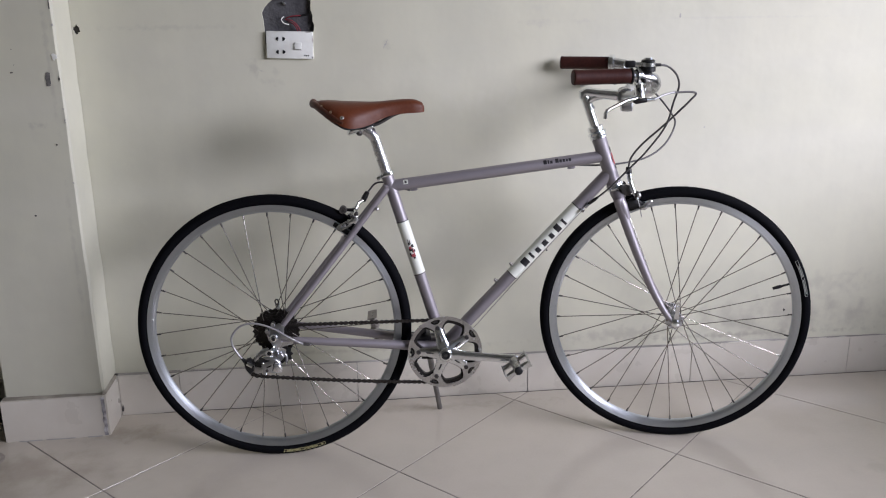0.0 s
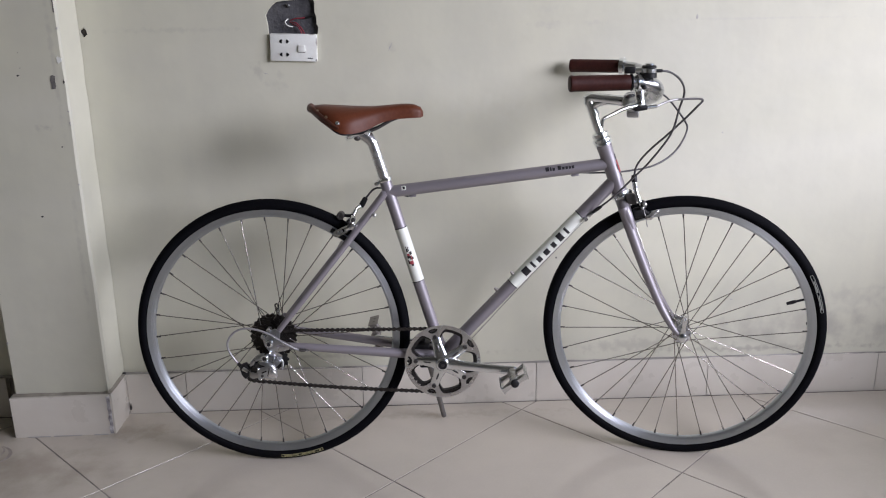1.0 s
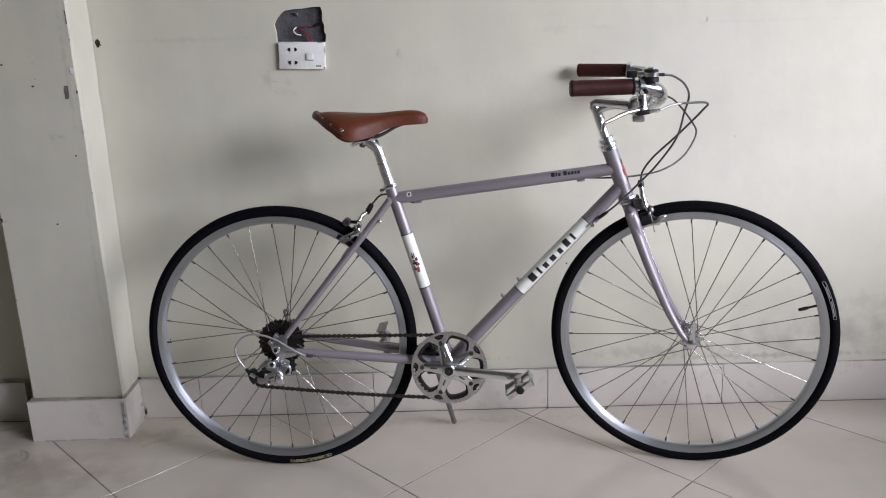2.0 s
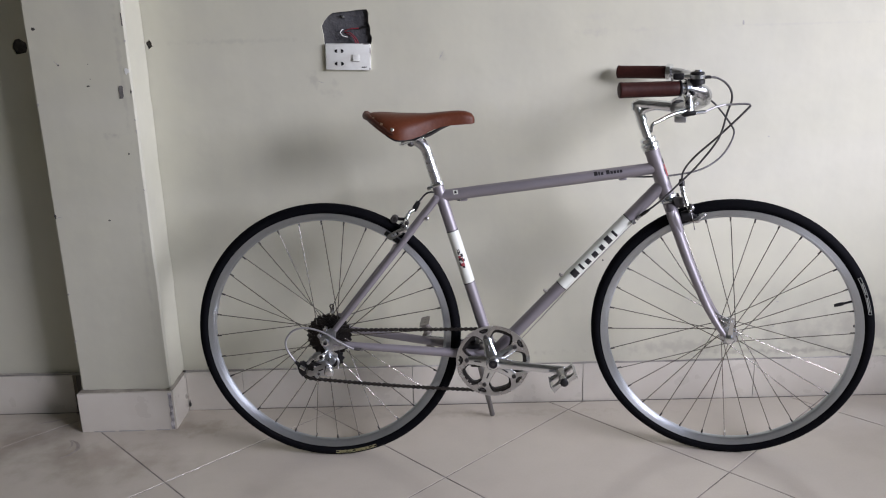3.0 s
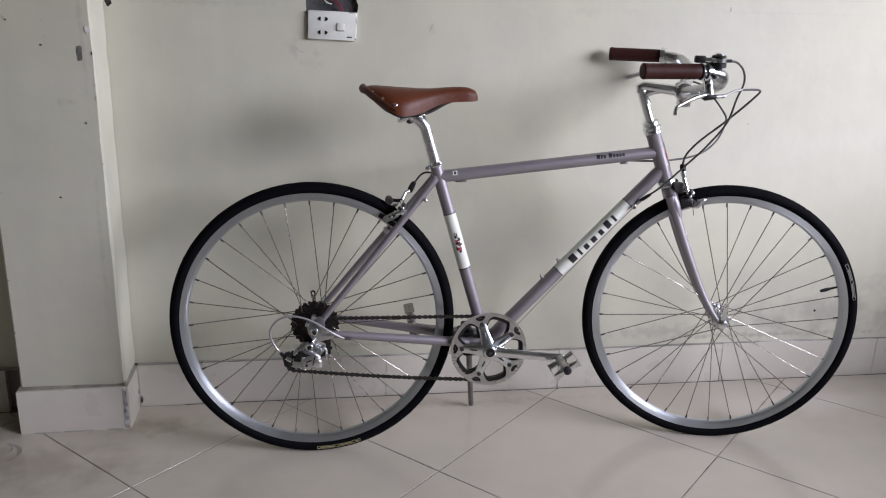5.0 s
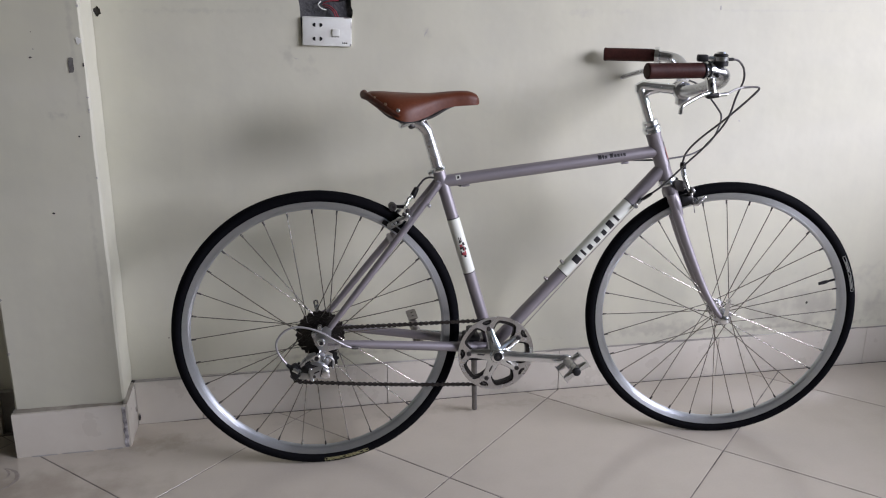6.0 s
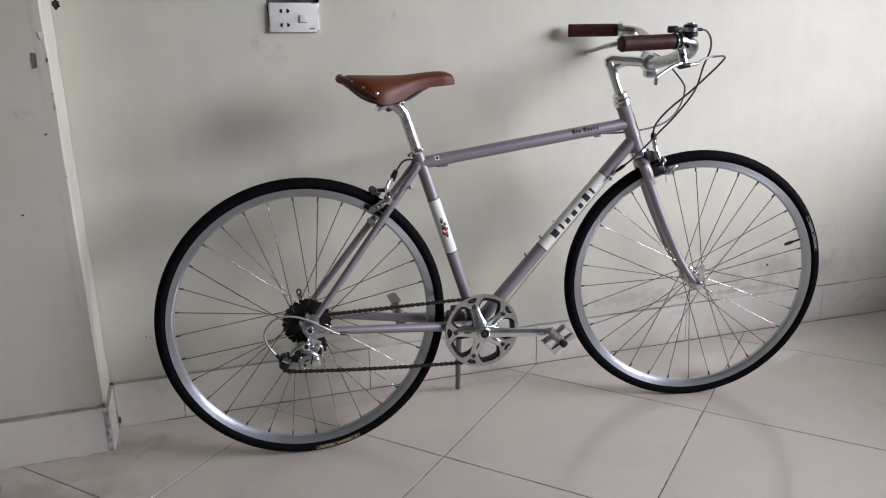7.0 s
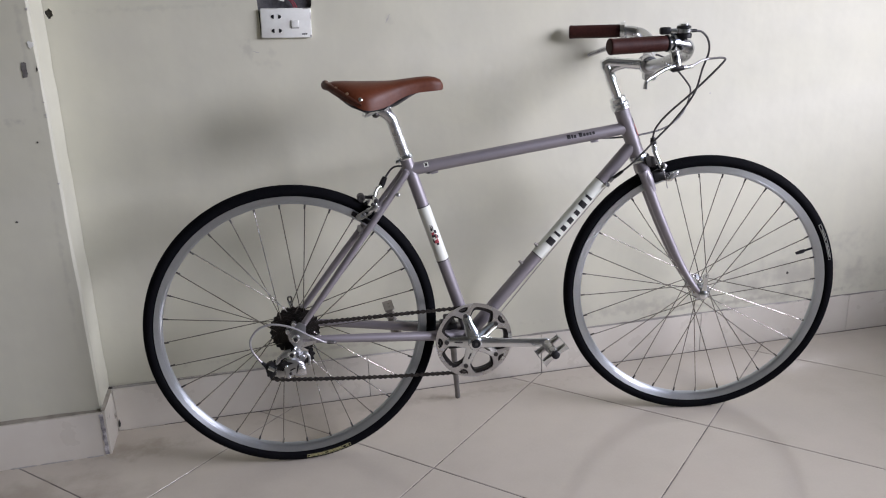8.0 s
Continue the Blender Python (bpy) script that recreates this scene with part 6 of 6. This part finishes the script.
# kickstand
foot = bicycle.matrix_world.inverted() @ Vector((0.1275, 2.298, 0.009))
hinge = Vector((0.385, 0.030, 0.258))
bm = NB()
tube(bm, [hinge, hinge.lerp(foot, 0.3), hinge.lerp(foot, 0.93), foot], [0.0085, 0.0078, 0.0068, 0.0075], 14)
stand = bike("kickstand", bm, STANDMAT, "grey alloy kickstand leg")
bm = NB()
box(bm, (0.365, -0.020, 0.250), (0.402, 0.034, 0.272), bevel=0.004)
box(bm, (0.352, -0.024, 0.301), (0.390, 0.026, 0.316), bevel=0.004)
box(bm, (0.360, -0.016, 0.316), (0.380, 0.016, 0.332), bevel=0.005)
rod(bm, (0.376, 0, 0.262), (0.372, 0, 0.312), 0.005, 10)
bike("stand_bracket", bm, BLACKPL, "black clamp between the stays", stand)

# ---------------------------------------------------------------- skirting tiles
SK_H = 0.1212
sk = tagged(new("baseboard"), "beige-grey glossy skirting tiles along the wall", "baseboard", kind="structure")


def skirt_face(x):
    """The face of the wall's skirting: it runs slightly out of line with the wall."""
    return min(WALL_Y - 0.0135 + 0.0069 * x, WALL_Y - 0.0032)


def skirt(name_parent, x0, x1, seed):
    bm = NB()
    rg = random.Random(seed)
    tw = (rg.random() - 0.5) * 0.0012
    high = SK_H + (rg.random() - 0.5) * 0.0015
    plate(bm, [(x0, skirt_face(x0) + tw), (x1, skirt_face(x1) + tw), (x1, WALL_Y - 0.0002), (x0, WALL_Y - 0.0002)], high + 0.002, Matrix.Translation((0, 0, high / 2 - 0.001)), 0.0012)
    return part("tile", bm, SKIRT, name_parent)


def fillet(bm, a, b, deep, z0, z1):
    """A sloping bead of grout on top of a tile: its front runs from a to b, deep is the way to the wall."""
    a, b, deep = Vector((*a, z0)), Vector((*b, z0)), Vector((*deep, 0))
    n = max(int((b - a).length / 0.03), 1)
    rg = random.Random(int(abs(a.x) * 1000) + n)
    rows = []
    for k in range(n + 1):
        p = a.lerp(b, k / n)
        out, lift = (rg.random() - 0.5) * 0.0016, (rg.random() - 0.5) * 0.003
        rows.append([bm.verts.new(q) for q in (p - deep.normalized() * -out, p + deep + Vector((0, 0, z1 - z0 + lift)), p + deep, p + Vector((0, 0, -0.001)) + deep * 0.3)])
    for p, q in zip(rows, rows[1:]):
        for k in range(4):
            bm.faces.new((p[k], q[k], q[(k + 1) % 4], p[(k + 1) % 4]))
    bm.faces.new(rows[0]), bm.faces.new(rows[-1][::-1])
    bmesh.ops.recalc_face_normals(bm, faces=bm.faces)
    return bm


k = 0
x = -0.105 - 0.5065 * 6
while x < X1 - 0.05:
    a, b = x + 0.001, min(x + 0.5065 - 0.001, X1 - 0.002)
    if b > PX1 + 0.004 and a < PX1 + 0.004:
        a = PX1 + 0.0095
    elif a < PX0 - 0.006 < b:
        b = PX0 - 0.008
    if a > X0 and not (a > PX0 - 0.01 and b < PX1 + 0.01):
        skirt(sk, a, b, k)
    x += 0.5065
    k += 1
bm = NB()
box(bm, (X0, WALL_Y - 0.0018, 0), (X1, WALL_Y - 0.0005, SK_H + 0.0008))
part("backing", bm, AGED, sk, "uneven grout between the tiles")
for x0, x1 in ((X0 + 0.01, PX0 - 0.004), (PX1 + 0.004, X1 - 0.01)):
    bm = NB()
    fillet(bm, (x0, skirt_face(x0) + 0.0025), (x1, skirt_face(x1) + 0.0025), (0, 0.0085 if x1 < 0 else 0.0060), SK_H - 0.0002, SK_H + 0.0028)
    part("grout_bead", bm, AGED, sk, "grey bead of grout on the tiles")
psk = tagged(new("pillar_skirting"), "beige-grey skirting tiles round the foot of the pillar", "baseboard", kind="structure")
bm = NB()
plate(bm, [(PX0 - 0.004, PY - 0.0255), (PX1 + 0.001, PY - 0.0190), (PX1 + 0.001, PY - 0.001), (PX0 - 0.004, PY - 0.001)], 0.121, Matrix.Translation((0, 0, 0.0585)), 0.001)
part("tile", bm, SKIRT, psk)
bm = NB()
box(bm, (PX1 + 0.0012, PY - 0.0150, -0.002), (PX1 + 0.0085, WALL_Y - 0.0105, 0.120), bevel=0.001)
part("tile", bm, SKIRT, psk)
bm = NB()
box(bm, (PX0 - 0.006, PY - 0.0235, -0.002), (PX0 - 0.0006, WALL_Y - 0.0105, 0.117))
part("tile", bm, DARK, psk, "dark raw edge of the skirting")
bm = NB()
rg = random.Random(9)
pts_l, pts_r = [], []
for i in range(13):
    z = 0.003 + i * 0.0093
    pts_l.append((PX1 - 0.0068 + rg.random() * 0.004, z))
    pts_r.append((PX1 + 0.0050 - rg.random() * 0.002, z))
plate(bm, pts_l + pts_r[::-1], 0.0016, Matrix(((1, 0, 0, 0), (0, 0, -1, PY - 0.0196), (0, 1, 0, 0), (0, 0, 0, 1))))
part("broken_corner", bm, TORN, psk, "chipped white and dark corner of the tile")
bm = NB()
fillet(bm, (PX0 - 0.002, PY - 0.0200), (PX1 + 0.002, PY - 0.0140), (0, 0.0185), 0.1188, 0.1215)
fillet(bm, (PX1 + 0.0075, PY - 0.014), (PX1 + 0.0075, WALL_Y - 0.018), (-0.0085, 0), 0.1198, 0.1250)
part("grout_bead", bm, BEAD, psk, "grey bead of grout over the tiles")
bm = NB()
for x0, x1 in ((PX0 + 0.03, PX0 + 0.09), (PX0 + 0.10, PX0 + 0.175), (PX1 - 0.05, PX1 - 0.012)):
    y0, y1 = (PY - 0.0255 + (x - PX0 + 0.004) * 0.0065 / 0.263 for x in (x0, x1))
    plate(bm, [(x0, y0 - 0.0022), (x1, y1 - 0.0018), (x1, y1 + 0.001), (x0, y0 + 0.001)], 0.003, Matrix.Translation((0, 0, 0.0008)), 0.0006)
part("joint", bm, PLASTER, psk, "pale grout at the foot of the tile")
chip(blob(PX1 + 0.013, 0.020, 0.004, 0.010, 10, 0.4, 71), psk, skirt_face(PX1) - 0.0008, DARK, "dark_chip", 0.002)
chip(blob(PX1 + 0.006, 0.1265, 0.0045, 0.0030, 10, 0.5, 72), psk, skirt_face(PX1) + 0.002, DARK, "dark_chip", 0.004)

# dirty joint along the foot of the wall
bm = NB()
rg = random.Random(31)
x = X0 + 0.01
while x < X1 - 0.05:
    run = 0.05 + rg.random() * 0.16
    if not PX0 - 0.10 < x < PX1 + 0.01:
        end, lip = min(x + run - 0.002 * (rg.random() < 0.3), X1), 0.0032 + rg.random() * 0.0016
        plate(bm, [(x, skirt_face(x) - lip), (end, skirt_face(end) - lip), (end, skirt_face(end) + 0.001), (x, skirt_face(x) + 0.001)], 0.0022 + rg.random() * 0.0008, Matrix.Translation((0, 0, -0.0010)))
    x += run
part("joint", bm, FOOTJOINT, floor, "dark dirty joint at the foot of the skirting")

# ---------------------------------------------------------------- floor tiles, laid at 45 degrees
TX, TY, SIDE, JOINT = -0.0064, 1.9782, 0.507, 0.0032
c45 = SIDE / math.sqrt(2)


def clipped(poly, keep):
    """A polygon cut to the half-plane keep(x, y) >= 0."""
    out = []
    for i, p in enumerate(poly):
        q = poly[(i + 1) % len(poly)]
        a, b = keep(*p), keep(*q)
        if a >= 0:
            out.append(p)
        if (a >= 0) != (b >= 0):
            t = a / (a - b)
            out.append((p[0] + (q[0] - p[0]) * t, p[1] + (q[1] - p[1]) * t))
    return out


whole = None
for i in range(-16, 17):
    for j in range(-16, 17):
        cx, cy = TX + (i + j + 1) * c45, TY + (i - j) * c45
        r = c45 - JOINT / math.sqrt(2)
        poly = [(cx - r, cy), (cx, cy - r), (cx + r, cy), (cx, cy + r)]
        cut = poly
        for keep in (lambda x, y: x - X0, lambda x, y: X1 + 0.1 - x, lambda x, y: y - Y0, lambda x, y: skirt_face(x) - 0.0030 - y):
            cut = clipped(cut, keep)
            if len(cut) < 3:
                break
        if len(cut) < 3:
            continue
        if cut == poly and whole:
            same_mesh("tile", whole, floor, Matrix.Translation((cx, cy, 0)))
            continue
        bm = NB()
        plate(bm, [(p[0] - cx, p[1] - cy) for p in cut], 0.008, Matrix.Translation((0, 0, -0.004)), 0.0006)
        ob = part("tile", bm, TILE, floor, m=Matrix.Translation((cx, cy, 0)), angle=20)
        if cut == poly:
            whole = ob.data

# curved scuffs on the floor beside the pillar
for cx, cy, r, a0, a1, w in ((-1.118, 2.155, 0.092, -48, 58, 0.0052), (-1.110, 2.175, 0.060, -30, 50, 0.0028), (-1.25, 2.42, 0.16, -78, -38, 0.0040)):
    bm = NB()
    pts = [Vector((cx + r * math.cos(radians(a0 + (a1 - a0) * k / 14)), cy + 0.7 * r * math.sin(radians(a0 + (a1 - a0) * k / 14)), 0.0)) for k in range(15)]
    for p, q, k in zip(pts, pts[1:], range(14)):
        wide = [w * math.sin(math.pi * (j + 0.3) / 14.6) for j in (k, k + 1)]
        n0 = Vector((-(q - p).y, (q - p).x, 0)).normalized()
        vs = [bm.verts.new(v) for v in (p - n0 * wide[0], q - n0 * wide[1], q + n0 * wide[1], p + n0 * wide[0])]
        bm.faces.new(vs)
    bmesh.ops.remove_doubles(bm, verts=bm.verts, dist=0.0004)
    bmesh.ops.solidify(bm, geom=list(bm.faces), thickness=0.0004)
    part("scuff", bm, FLOORSCUFF, floor, "dark curved scuff", m=Matrix.Translation((0, 0, 0.0003)))
